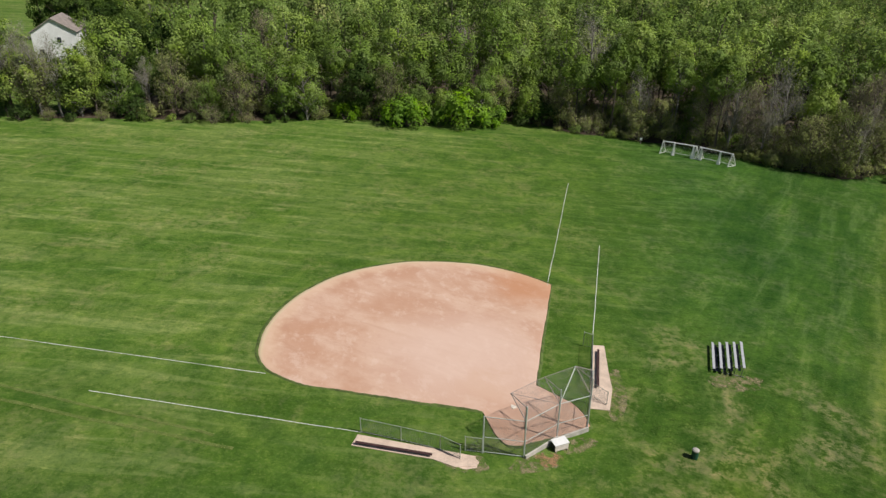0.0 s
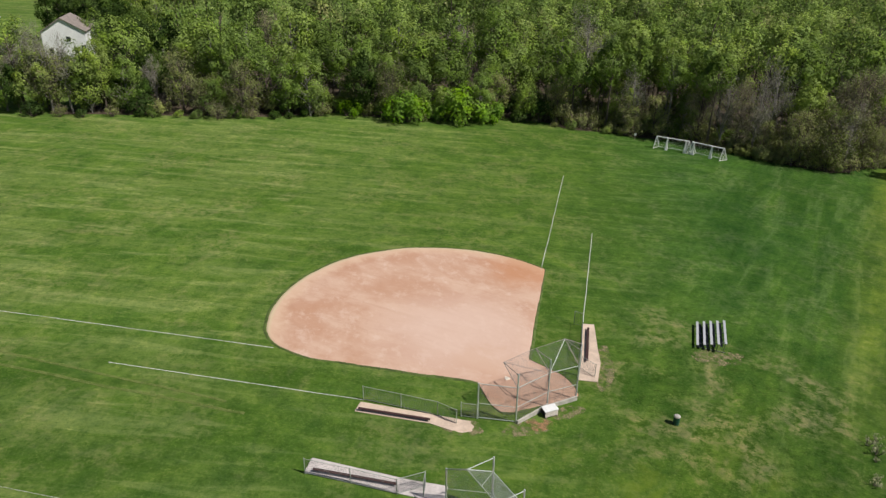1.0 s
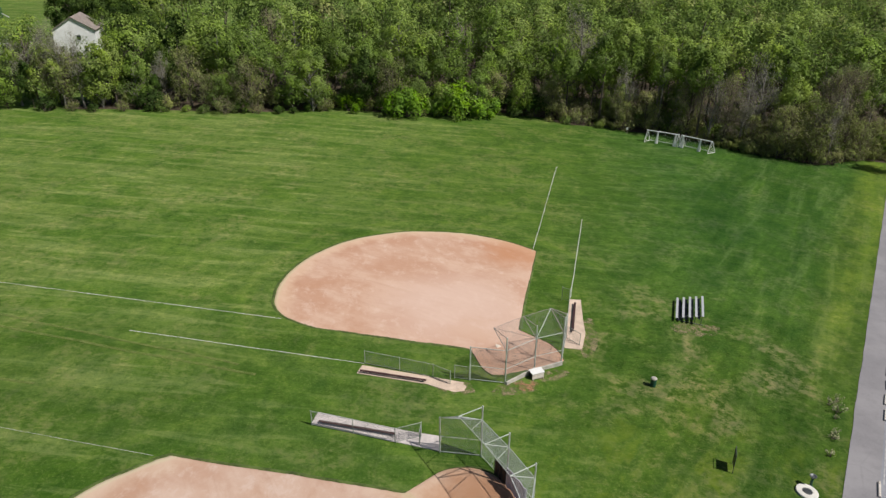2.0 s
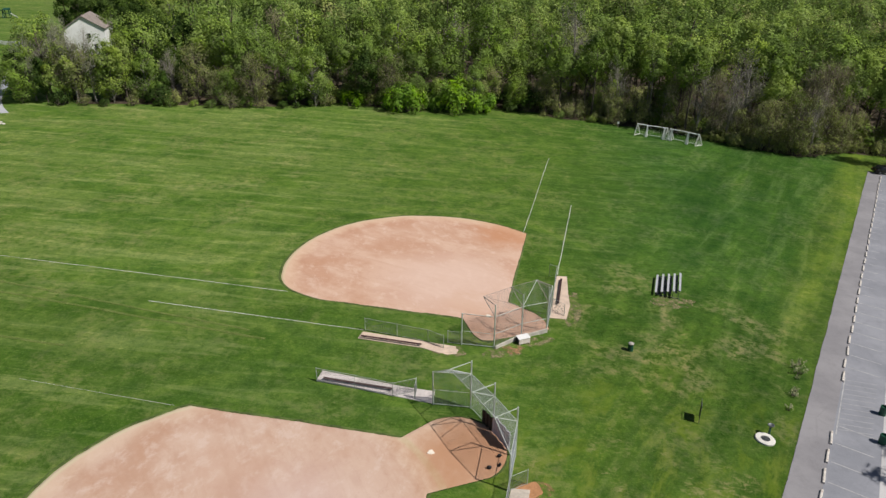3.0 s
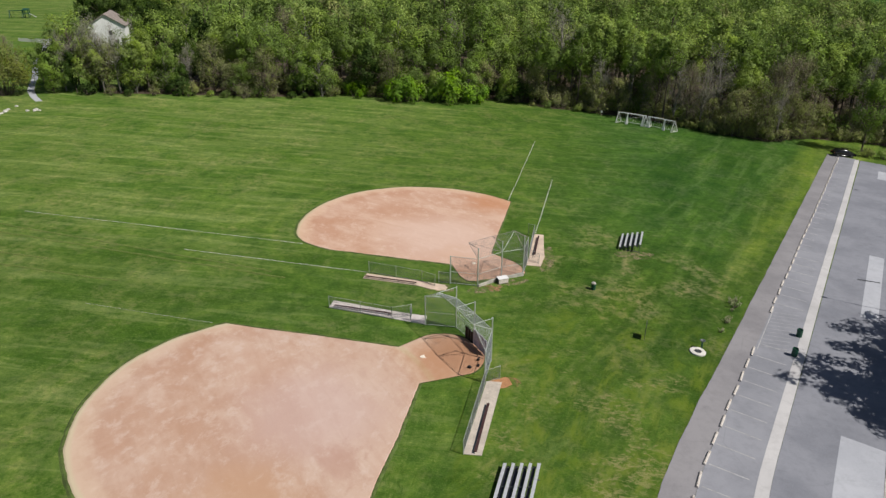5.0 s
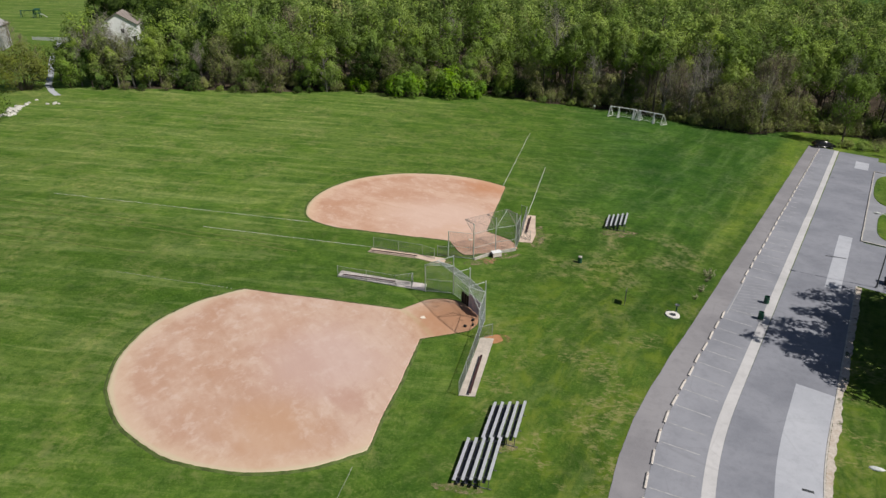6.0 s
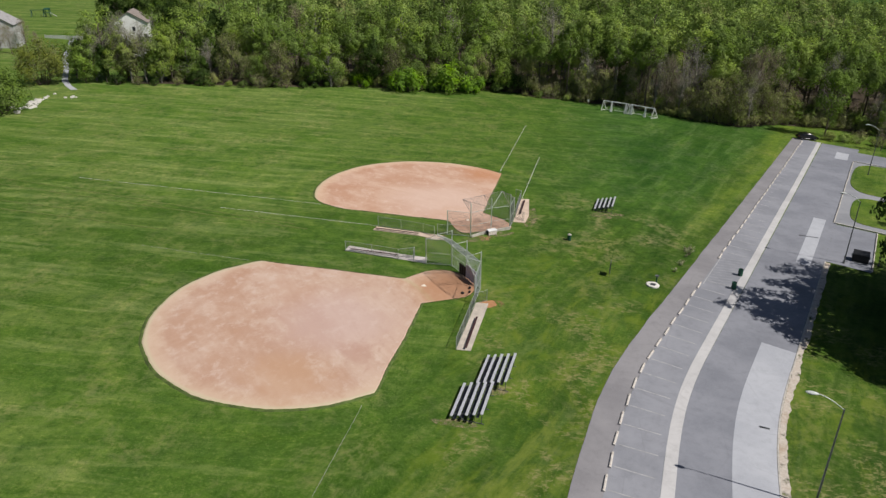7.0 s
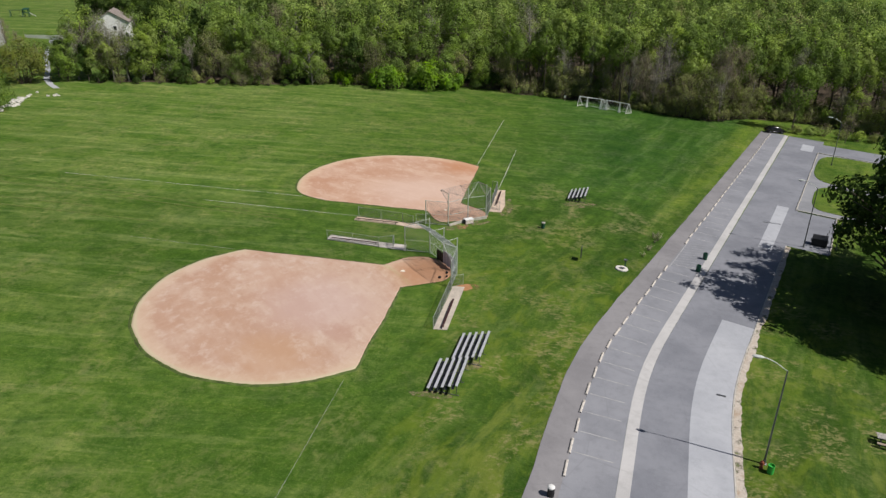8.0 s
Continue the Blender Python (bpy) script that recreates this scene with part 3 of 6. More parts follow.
def infield(cx, cy, radius, x_east, y_side, north, home, home_r, material, label, stop=(), corner=0.0):
    """A skinned clay infield: a round outfield edge cut by the two foul sides, and a rounded home area."""
    def inside(x, y):
        main = math.hypot(x - cx, y - cy) - radius
        if corner and x < cx:
            u, v = main + corner, y_side + 0.055 * (x - cx) - y + corner
            if u > 0 and v > 0:
                main = math.hypot(u, v) - corner
        side = y_side + 0.055 * (x - cx)
        main = max(main, x - x_east - 0.02 * (y - cy), (side - y) if north else (y - side))
        circle = math.hypot(x - home[0], y - home[1]) - home_r
        for (ax, ay), (bx, by) in zip(stop, stop[1:]):
            circle = max(circle, ((bx - ax) * (ay - y) - (ax - x) * (by - ay)) / math.hypot(bx - ax, by - ay) * (1 if north else -1) + 0.1)
        h = max(0.0, min(1.0, 0.5 + 0.5 * (circle - main) / 1.2))
        return circle * (1 - h) + main * h - 1.2 * h * (1 - h)

    pts = []
    n = 720
    for k in range(n):
        a = 2 * math.pi * k / n
        d = radius * 1.75
        while d > 1 and inside(cx + d * math.cos(a), cy + d * math.sin(a)) > 0:
            d -= 0.03
        x, y = cx + d * math.cos(a), cy + d * math.sin(a)
        w = 0.14 * noise.noise((x * 0.3, y * 0.3, 2)) + 0.05 * noise.noise((x * 1.6, y * 1.6, 7))
        pts.append((x + w * math.cos(a), y + w * math.sin(a)))
    bm = bmesh.new()
    c = bm.verts.new((cx, cy, gz(cx, cy) + 0.02))
    rings = []
    for f, up in ((0.4, 0.025), (0.8, 0.028), (0.985, 0.03), (1.0, 0.02), (1.003, -0.05)):
        rings.append([bm.verts.new((cx + (x - cx) * f, cy + (y - cy) * f, gz(cx + (x - cx) * f, cy + (y - cy) * f) + up)) for x, y in pts])
    for k in range(n):
        bm.faces.new((c, rings[0][k], rings[0][(k + 1) % n]))
        for lo, hi in zip(rings, rings[1:]):
            bm.faces.new((lo[k], hi[k], hi[(k + 1) % n], lo[(k + 1) % n]))
    bmesh.ops.recalc_face_normals(bm, faces=bm.faces)
    solid("infield", bm, material, label, "infield", "ball fields", "structure", True)
    bm = bmesh.new()
    rows = []
    for k, (x, y) in enumerate(pts):
        a = 2 * math.pi * k / n
        ex, ey = math.cos(a), math.sin(a)
        high = 0.065 + 0.035 * noise.noise((x * 2.3, y * 2.3, 4))
        rows.append([bm.verts.new((x + ex * off, y + ey * off, gz(x + ex * off, y + ey * off) + up)) for off, up in ((-0.03, 0.0), (0.02, high), (0.14, high), (0.34, -0.02))])
    for lo, hi in zip(rows, rows[1:] + rows[:1]):
        for k in range(3):
            bm.faces.new((lo[k], lo[k + 1], hi[k + 1], hi[k]))
    bmesh.ops.recalc_face_normals(bm, faces=bm.faces)
    solid("grass_lip", bm, LIP, "dark uncut lip of grass round the clay infield", "grass", kind="structure")


def blob(name, x, y, rx, ry, turn, material, label, up=0.014, seed=0):
    """A ragged patch of bare soil on the grass."""
    pts = []
    for k in range(36):
        a = 2 * math.pi * k / 36
        r = 1 + 0.30 * noise.noise((math.cos(a) * 1.3 + seed, math.sin(a) * 1.3, seed * 3.1))
        px, py = rx * r * math.cos(a), ry * r * math.sin(a)
        c, s = math.cos(radians(turn)), math.sin(radians(turn))
        pts.append((x + px * c - py * s, y + px * s + py * c))
    solid(name, sheet(bmesh.new(), pts, up, 0.05), material, label, "soil", kind="structure")


def chalk(x0, y0, x1, y1, half=0.036, label="thin worn white chalk line on the grass", material=None):
    bm = bmesh.new()
    d = Vector((x1 - x0, y1 - y0))
    n = max(2, int(d.length / 1.5))
    side = Vector((-d.y, d.x)).normalized() * half
    left, right = [], []
    for k in range(n + 1):
        p = Vector((x0, y0)) + d * (k / n)
        p += side * 1.2 * noise.noise((p.x * 0.3, p.y * 0.3, 1))
        left.append(bm.verts.new((p.x + side.x, p.y + side.y, gz(p.x, p.y) + 0.03)))
        right.append(bm.verts.new((p.x - side.x, p.y - side.y, gz(p.x, p.y) + 0.03)))
    for k in range(n):
        bm.faces.new((left[k], right[k], right[k + 1], left[k + 1]))
    bmesh.ops.recalc_face_normals(bm, faces=bm.faces)
    solid("chalk_line", bm, material or CHALK, label, "field marking", "field lines", "structure")


def home_plate(x, y, rz):
    bm = bmesh.new()
    w = 0.22
    top = [(-w, -w), (w, -w), (w, 0.05), (0, w + 0.1), (-w, 0.05)]
    up = [bm.verts.new((a, b, 0.045)) for a, b in top]
    lo = [bm.verts.new((a, b, -0.01)) for a, b in top]
    bm.faces.new(up)
    for k in range(5):
        bm.faces.new((up[k], lo[k], lo[(k + 1) % 5], up[(k + 1) % 5]))
    bmesh.ops.recalc_face_normals(bm, faces=bm.faces)
    ob = solid("home_plate", bm, simple("cream_rubber", (0.80, 0.72, 0.62), 0.7, 0, 0.1, 3), "white five-sided home plate set in the clay", "home plate", "home plates")
    ob.matrix_basis = on(x, y, rz, 0.03)


build_ground()
infield(-7.4, 51.6, 17.3, 0.85, 42.8, True, (1.3, 43.0), 4.0, CLAY, "dry pale tan clay infield with a rounded outer edge", ((-2.5, 39.3), (0.7, 39.7), (2.8, 41.4), (5.1, 43.0)), 4.0)
infield(-12.4, 12.75, 14.05, -1.65, 24.0, False, (-0.3, 24.4), 3.6, CLAY2, "pale reddish clay infield with a rounded outer edge")
build_roads()
chalk(-21.6, 42.8, -58, 40.7)
chalk(-11.8, 38.0, -33.7, 36.9)
chalk(0.7, 66.2, 2.1, 101.9)
chalk(5.6, 55.9, 6.6, 79.3)
chalk(-22.6, 23.2, -36.0, 22.9, 0.02, "nearly gone chalk line on the grass", FAINT)
for xa, ya, xb, yb, wide in ((-22, 34.9, -78, 37.4, 0.14), (-20, 33.9, -80, 34.9, 0.16), (-36, 28.0, -64, 27.0, 0.16), (-46, 30.2, -80, 28.6, 0.16)):
    chalk(xa, ya, xb, yb, wide, "faint dry wheel track across the mown grass", TRACK)
chalk(-2.3, 1.6, -2.65, -14, 0.014, "nearly gone chalk line on the grass", FAINT)
home_plate(-0.8, 44.2, 40)
home_plate(-2.2, 23.4, 130)
blob("bare_soil", 2.4, 38.9, 1.1, 0.7, 20, THIN_ORANGE, "small bare orange soil patch by the backstop", seed=1)
blob("bare_soil", 1.6, 38.3, 2.4, 0.9, 30, THIN_SAND, "thin pale soil behind the backstop", 0.012, seed=2)
blob("bare_soil", 4.6, 41.1, 1.6, 0.7, 40, THIN_SAND, "thin pale soil behind the backstop", 0.012, seed=7)
blob("bare_soil", 5.25, 21.6, 1.0, 0.75, 20, ORANGE, "orange worn soil at the end of the dugout", seed=3)
blob("bare_soil", 5.5, 21.7, 1.3, 0.95, 20, THIN_ORANGE, "thin orange soil round the dugout's end", 0.011, seed=8)
blob("bare_soil", -3.5, 36.9, 1.0, 0.55, 5, PAD, "worn tan soil at the dugout entrance", seed=4)
blob("bare_soil", -3.3, 36.9, 1.6, 0.9, 5, THIN_SAND, "thin tan soil round the dugout entrance", 0.011, seed=9)
blob("bare_soil", 7.5, 48.6, 0.9, 3.6, 0, THIN_SAND, "thin tan soil beside the dugout", 0.011, seed=10)
blob("bare_soil", 18.2, 53.2, 2.6, 1.3, 15, THIN_SAND, "thin worn soil in front of the bleacher", 0.011, seed=11)
blob("bare_soil", 5.6, 1.6, 2.0, 0.5, 8, THIN_SAND, "thin worn soil at the bleacher's end", 0.011, seed=12)
blob("bare_soil", 8.3, 6.7, 0.8, 0.6, 8, THIN_SAND, "thin worn soil at the bleacher's end", 0.011, seed=13)


# ================================================================ ball field fixtures
def wires(bm, corners, pitch=0.10, r=0.0034):
    """Woven diamond wire over a four-cornered panel: corners run bottom a, bottom b, top b, top a."""
    a, b, c, d = (Vector(p) for p in corners)
    width, tall = ((b - a).length + (c - d).length) / 2, ((d - a).length + (c - b).length) / 2
    across = ((b - a).cross(d - a)).normalized() * r

    def at(u, v):
        return (a * (1 - u) + b * u) * (1 - v) + (d * (1 - u) + c * u) * v

    n = int((width + tall) / pitch)
    for way in (0, 1):
        for k in range(1, n):
            s = k * pitch
            p = (s, 0.0) if s < width else (width, s - width)
            q = (0.0, s) if s < tall else (s - tall, tall)
            if way:
                p, q = (width - p[0], p[1]), (width - q[0], q[1])
            p0, q0 = at(p[0] / width, p[1] / tall), at(q[0] / width, q[1] / tall)
            side = (q0 - p0).cross(across).normalized() * r
            off = across * (0.6 if way else -0.6)
            vs = [bm.verts.new(v) for v in (p0 - side + off, p0 + side + off, q0 + side + off, q0 - side + off)]
            bm.faces.new(vs)
            vs2 = [bm.verts.new(v) for v in (p0 + across + off, p0 - across + off, q0 - across + off, q0 + across + off)]
            bm.faces.new(vs2)
    return bm


def g3(p, h=0.0):
    return Vector((p[0], p[1], gz(p[0], p[1]) + h))


def post(parent, p, h, r=0.045, material=None, name="post", sink=0.05):
    bm = tube(bmesh.new(), g3(p, -sink), g3(p, h), r, r, 10)
    tip = g3(p, h)
    bmesh.ops.create_uvsphere(bm, u_segments=8, v_segments=5, radius=r * 1.15, matrix=Matrix.Translation(tip))
    return part(name, bm, material or STEEL, parent, world_space=True)


def rail(parent, a, b, r=0.03, material=None, name="rail"):
    return part(name, tube(bmesh.new(), a, b, r, r, 8), material or STEEL, parent, world_space=True)


def backstop(poles, heights, forward, label, kick=False, reach=2.0, panel_top=3.35, wire=None, tube_metal=None):
    """A tall angled chain-link backstop with a sloping hood held by ties from the tall posts."""
    ob = thing("backstop", on(*poles[2], tilt=False), label, "backstop", "backstops")
    f = Vector((*forward, 0)).normalized()
    n = len(poles)
    for p, h in zip(poles, heights):
        post(ob, p, h, 0.06)
    for k in range(n - 1):
        a, b = poles[k], poles[k + 1]
        ta, tb = min(heights[k], panel_top), min(heights[k + 1], panel_top)
        part("chain_link", wires(bmesh.new(), (g3(a, 0.05), g3(b, 0.05), g3(b, tb), g3(a, ta))), wire or WIRE, ob, "grey woven chain-link mesh", True)
        rail(ob, g3(a, ta), g3(b, tb), 0.028)
        rail(ob, g3(a, 1.5), g3(b, 1.5), 0.024)
        rail(ob, g3(a, 0.12), g3(b, 0.12), 0.025)
    hood = []
    for k in (1, 2, 3):
        base, tip = g3(poles[k], panel_top), g3(poles[k], heights[k] - 0.08) + f * reach
        hood.append((base, tip))
        rail(ob, base, tip, 0.035, tube_metal, "hood_arm")
        rail(ob, g3(poles[k], heights[k] - 0.05), tip, 0.03, tube_metal, "tie")
    for (a0, a1), (b0, b1) in zip(hood, hood[1:]):
        rail(ob, a1, b1, 0.03 if not kick else 0.018, tube_metal, "hood_rail")
        if kick:
            rail(ob, a1, b0, 0.022, tube_metal, "brace") if a0 is hood[0][0] else rail(ob, b1, a0, 0.03, STEEL, "brace")
        else:
            rail(ob, a0, (a1 + b1) / 2, 0.022, tube_metal, "brace")
        part("hood_mesh", wires(bmesh.new(), (a0, b0, b1, a1)), wire or WIRE, ob, "grey woven chain-link mesh", True)
    for end, near in ((0, 1), (4, 3))[1 if kick else 0:]:
        top = g3(poles[end], heights[end])
        tip = hood[near - 1][1]
        rail(ob, top, tip, 0.03, tube_metal, "hood_rail")
        base = hood[near - 1][0]
        part("hood_mesh", wires(bmesh.new(), (top, base, base.lerp(tip, 0.98), top.lerp(tip, 0.5))), wire or WIRE, ob, "grey woven chain-link mesh", True)
    if kick:
        for k in (1, 2):
            a, b = g3(poles[k]), g3(poles[k + 1])
            d = b - a
            m = Matrix.Translation((a + b) / 2 - Vector((0, 0, 0.05)) - f * 0.16) @ pose(0, 0, 0, 0, -math.degrees(math.atan2(d.z, d.xy.length)) * 0, math.degrees(math.atan2(d.y, d.x)))
            part("kickboard", box(bmesh.new(), d.length * 0.98, 0.14, 0.42, m, 0.02), CONCRETE, ob, "pale concrete kickboard", True)
    return ob


def backing_sheet(poles, a, b, h0, h1, material, label, name="padding"):
    pa, pb = Vector((*poles[0], 0)), Vector((*poles[1], 0))
    p, q = pa.lerp(pb, a), pa.lerp(pb, b)
    d = (q - p)
    out = Vector((d.y, -d.x, 0)).normalized()
    ob = thing(name, on((p.x + q.x) / 2, (p.y + q.y) / 2, tilt=False), label, name.replace("_", " "))
    bm = bmesh.new()
    cols = 9
    ring = []
    for k in range(cols):
        v = p + d * (k / (cols - 1))
        bulge = 0.05 + 0.05 * math.sin(k * 2.1) + 0.03 * random.random()
        ring.append([bm.verts.new(g3((v.x, v.y), z) + out * (off + bulge)) for off, z in ((0.02, h0), (0.02, h1), (0.10, h1), (0.12, h0))])
    for u, w in zip(ring, ring[1:]):
        for k in range(4):
            bm.faces.new((u[k], u[(k + 1) % 4], w[(k + 1) % 4], w[k]))
    bm.faces.new(ring[0]), bm.faces.new(ring[-1][::-1])
    bmesh.ops.recalc_face_normals(bm, faces=bm.faces)
    part("sheet", bm, material, ob, world_space=True)


def dugout_pad(outline, material, label):
    solid("dugout_pad", sheet(bmesh.new(), outline, 0.05, 0.12), material, label, "dugout floor", "dugout floors", "structure")


def player_bench(a, b, label="long dark maroon plank bench on steel legs in the dugout"):
    mid = ((a[0] + b[0]) / 2, (a[1] + b[1]) / 2)
    ob = thing("player_bench", on(*mid, tilt=False), label, "bench", "dugout benches")
    pa, pb = g3(a, 0.26), g3(b, 0.26)
    d = pb - pa
    side = Vector((-d.y, d.x, 0)).normalized()
    q = d.to_track_quat("X", "Z").to_matrix().to_4x4()
    part("plank", box(bmesh.new(), d.length, 0.22, 0.05, Matrix.Translation((pa + pb) / 2) @ q, 0.008), BENCH, ob, world_space=True)
    for f in (0.06, 0.35, 0.65, 0.94):
        p = (a[0] + (b[0] - a[0]) * f, a[1] + (b[1] - a[1]) * f)
        bm = tube(bmesh.new(), g3(p, 0.02), g3(p, 0.27), 0.04, 0.04, 8)
        c = g3(p, 0.23)
        tube(bm, c - side * 0.10, c + side * 0.10, 0.03, 0.03, 6)
        part("leg", bm, DARKSTEEL, ob, "dark steel leg", True)


def low_fence(points, h, label, mesh_from_k=0):
    mid = points[len(points) // 2]
    ob = thing("dugout_fence", on(*mid, tilt=False), label, "fence", "dugout fences")
    for p in points:
        post(ob, p, h + 0.04, 0.03, FENCESTEEL)
    for a, b in zip(points, points[1:]):
        rail(ob, g3(a, h), g3(b, h), 0.019, FENCESTEEL)
        rail(ob, g3(a, 0.10), g3(b, 0.10), 0.014, FENCESTEEL)
        part("chain_link", wires(bmesh.new(), (g3(a, 0.06), g3(b, 0.06), g3(b, h), g3(a, h)), 0.09), DULLWIRE, ob, "grey woven chain-link mesh", True)


BS1 = [(-2.5, 38.3), (0.5, 38.6), (2.8, 41.3), (5.1, 43.0), (5.3, 46.4)]
BS2 = [(-3.2, 28.9), (-0.2, 29.3), (1.95, 27.0), (3.9, 24.6), (3.8, 21.2)]
backstop(BS1, (3.35, 4.6, 4.6, 4.9, 3.35), (-0.66, 0.75), "tall dull chain-link backstop with an overhanging hood", True, wire=DULLWIRE, tube_metal=BROWNSTEEL)
backstop(BS2, (3.2, 4.55, 4.55, 4.55, 3.2), (-0.75, -0.66), "tall galvanised chain-link backstop with hood, sheets tied on")
# A plain black sheet set where the foot of the backstop is dark.
backing_sheet((BS2[1], BS2[2]), 0.60, 1.0, 0.1, 1.35, BLACK, "black sheet along the foot of the backstop")
backing_sheet((BS2[2], BS2[3]), 0.04, 0.78, 0.2, 1.8, simple("faded_lilac_vinyl", (0.46, 0.44, 0.52), 0.7), "faded lilac vinyl sheet tied to the backstop", "banner")

dugout_pad([(-12.0, 36.45), (-6.0, 36.65), (-4.2, 36.3), (-2.8, 36.75), (-2.95, 37.75), (-4.6, 37.75), (-11.9, 37.7)], PAD, "dusty tan dugout floor behind the fence")
player_bench((-11.75, 36.62), (-6.0, 36.84))
low_fence([(-11.75, 38.0), (-8.6, 37.9), (-5.6, 37.75), (-4.0, 37.2)], 1.35, "low chain-link dugout fence with grey steel posts")
low_fence([(-3.8, 38.15), (-2.55, 38.25)], 1.35, "short chain-link fence panel joining the backstop")
dugout_pad([(5.55, 55.5), (6.7, 55.7), (7.0, 51.4), (7.25, 48.9), (6.95, 45.95), (5.3, 45.75), (5.35, 48.4)], PAD, "dusty pale dugout floor behind the fence")
player_bench((6.1, 54.5), (6.0, 48.65))
low_fence([(4.7, 55.2), (5.5, 55.0), (5.45, 51.6), (5.4, 48.2)], 1.5, "low chain-link dugout fence with grey steel posts")
low_fence([(6.7, 46.6), (5.4, 47.6)], 1.35, "open chain-link gate panel at the dugout")
dugout_pad([(-13.3, 29.25), (-3.3, 29.0), (-3.4, 30.6), (-6.0, 30.5), (-13.3, 30.75)], simple("grey_lilac_concrete", (0.55, 0.50, 0.49), 0.9, 0, 0.25, 0.7, 0.2), "grey worn concrete dugout floor")
player_bench((-12.75, 29.5), (-6.8, 29.66))
low_fence([(-13.2, 29.2), (-9.9, 29.15), (-6.6, 29.0)], 1.35, "low chain-link dugout fence with grey steel posts")
low_fence([(-6.6, 29.0), (-4.9, 30.2), (-4.8, 29.2)], 1.35, "angled chain-link gate panel at the dugout")
dugout_pad([(3.55, 11.9), (4.9, 12.1), (5.25, 21.6), (3.95, 21.4)], simple("pale_dugout_concrete", (0.52, 0.46, 0.40), 0.9, 0, 0.25, 0.7, 0.2), "pale worn concrete dugout floor")
player_bench((4.42, 12.1), (4.55, 18.1))
low_fence([(3.55, 11.9), (3.65, 15.0), (3.75, 18.1), (3.85, 21.1), (5.0, 22.1)], 1.35, "low chain-link dugout fence with grey steel posts")


# Near-black blue puts the shade between the seats into the plank colour.
SHADEPLANK = simple("shade_toned_plank", (0.055, 0.058, 0.075), 0.7, 0.2, 0.3, 3)


def bleacher(m, label, rows=5, length=4.65):
    ob = thing("bleacher", m, label, "bleacher", "bleachers")
    run, rise, first = 0.60, 0.19, 0.42
    for k in range(rows):
        x, z = k * run, first + k * rise
        bm = bmesh.new()
        box(bm, 0.235, length, 0.045, Matrix.Translation((x, 0, z)), 0.012)
        part("seat_plank", bm, ALU, ob)
        if k:
            bm = bmesh.new()
            box(bm, 0.24, length, 0.035, Matrix.Translation((x - run * 0.52, 0, z - rise - 0.19)), 0.01)
            part("foot_plank", bm, SHADEPLANK, ob, "foot plank coloured dark for the shade between seats")
    for y in (-length * 0.42, 0.0, length * 0.42):
        bm = bmesh.new()
        last = (rows - 1) * run
        tube(bm, (-0.2, y, 0.04), (last + 0.25, y, 0.04), 0.035, None, 6)
        tube(bm, (-0.15, y, first - 0.10), (last + 0.1, y, first + (rows - 1) * rise - 0.10), 0.035, None, 6)
        for k in range(rows):
            tube(bm, (k * run, y, 0.02), (k * run, y, first + k * rise), 0.03, None, 6)
        tube(bm, (0, y, 0.05), (last, y, first + (rows - 1) * rise), 0.022, None, 6)
        part("side_frame", bm, DARKSTEEL, ob, "dark angled steel frame")
    return ob


bleacher(on(5.14, 4.1, -3.8), "five-row aluminium bleacher on the grass by the ball field")
bleacher(on(6.5, 9.0, -4.8), "five-row aluminium bleacher standing end to end with another")
bleacher(on(16.7, 56.5, -7.6), "five-row aluminium bleacher alone on dry grass")


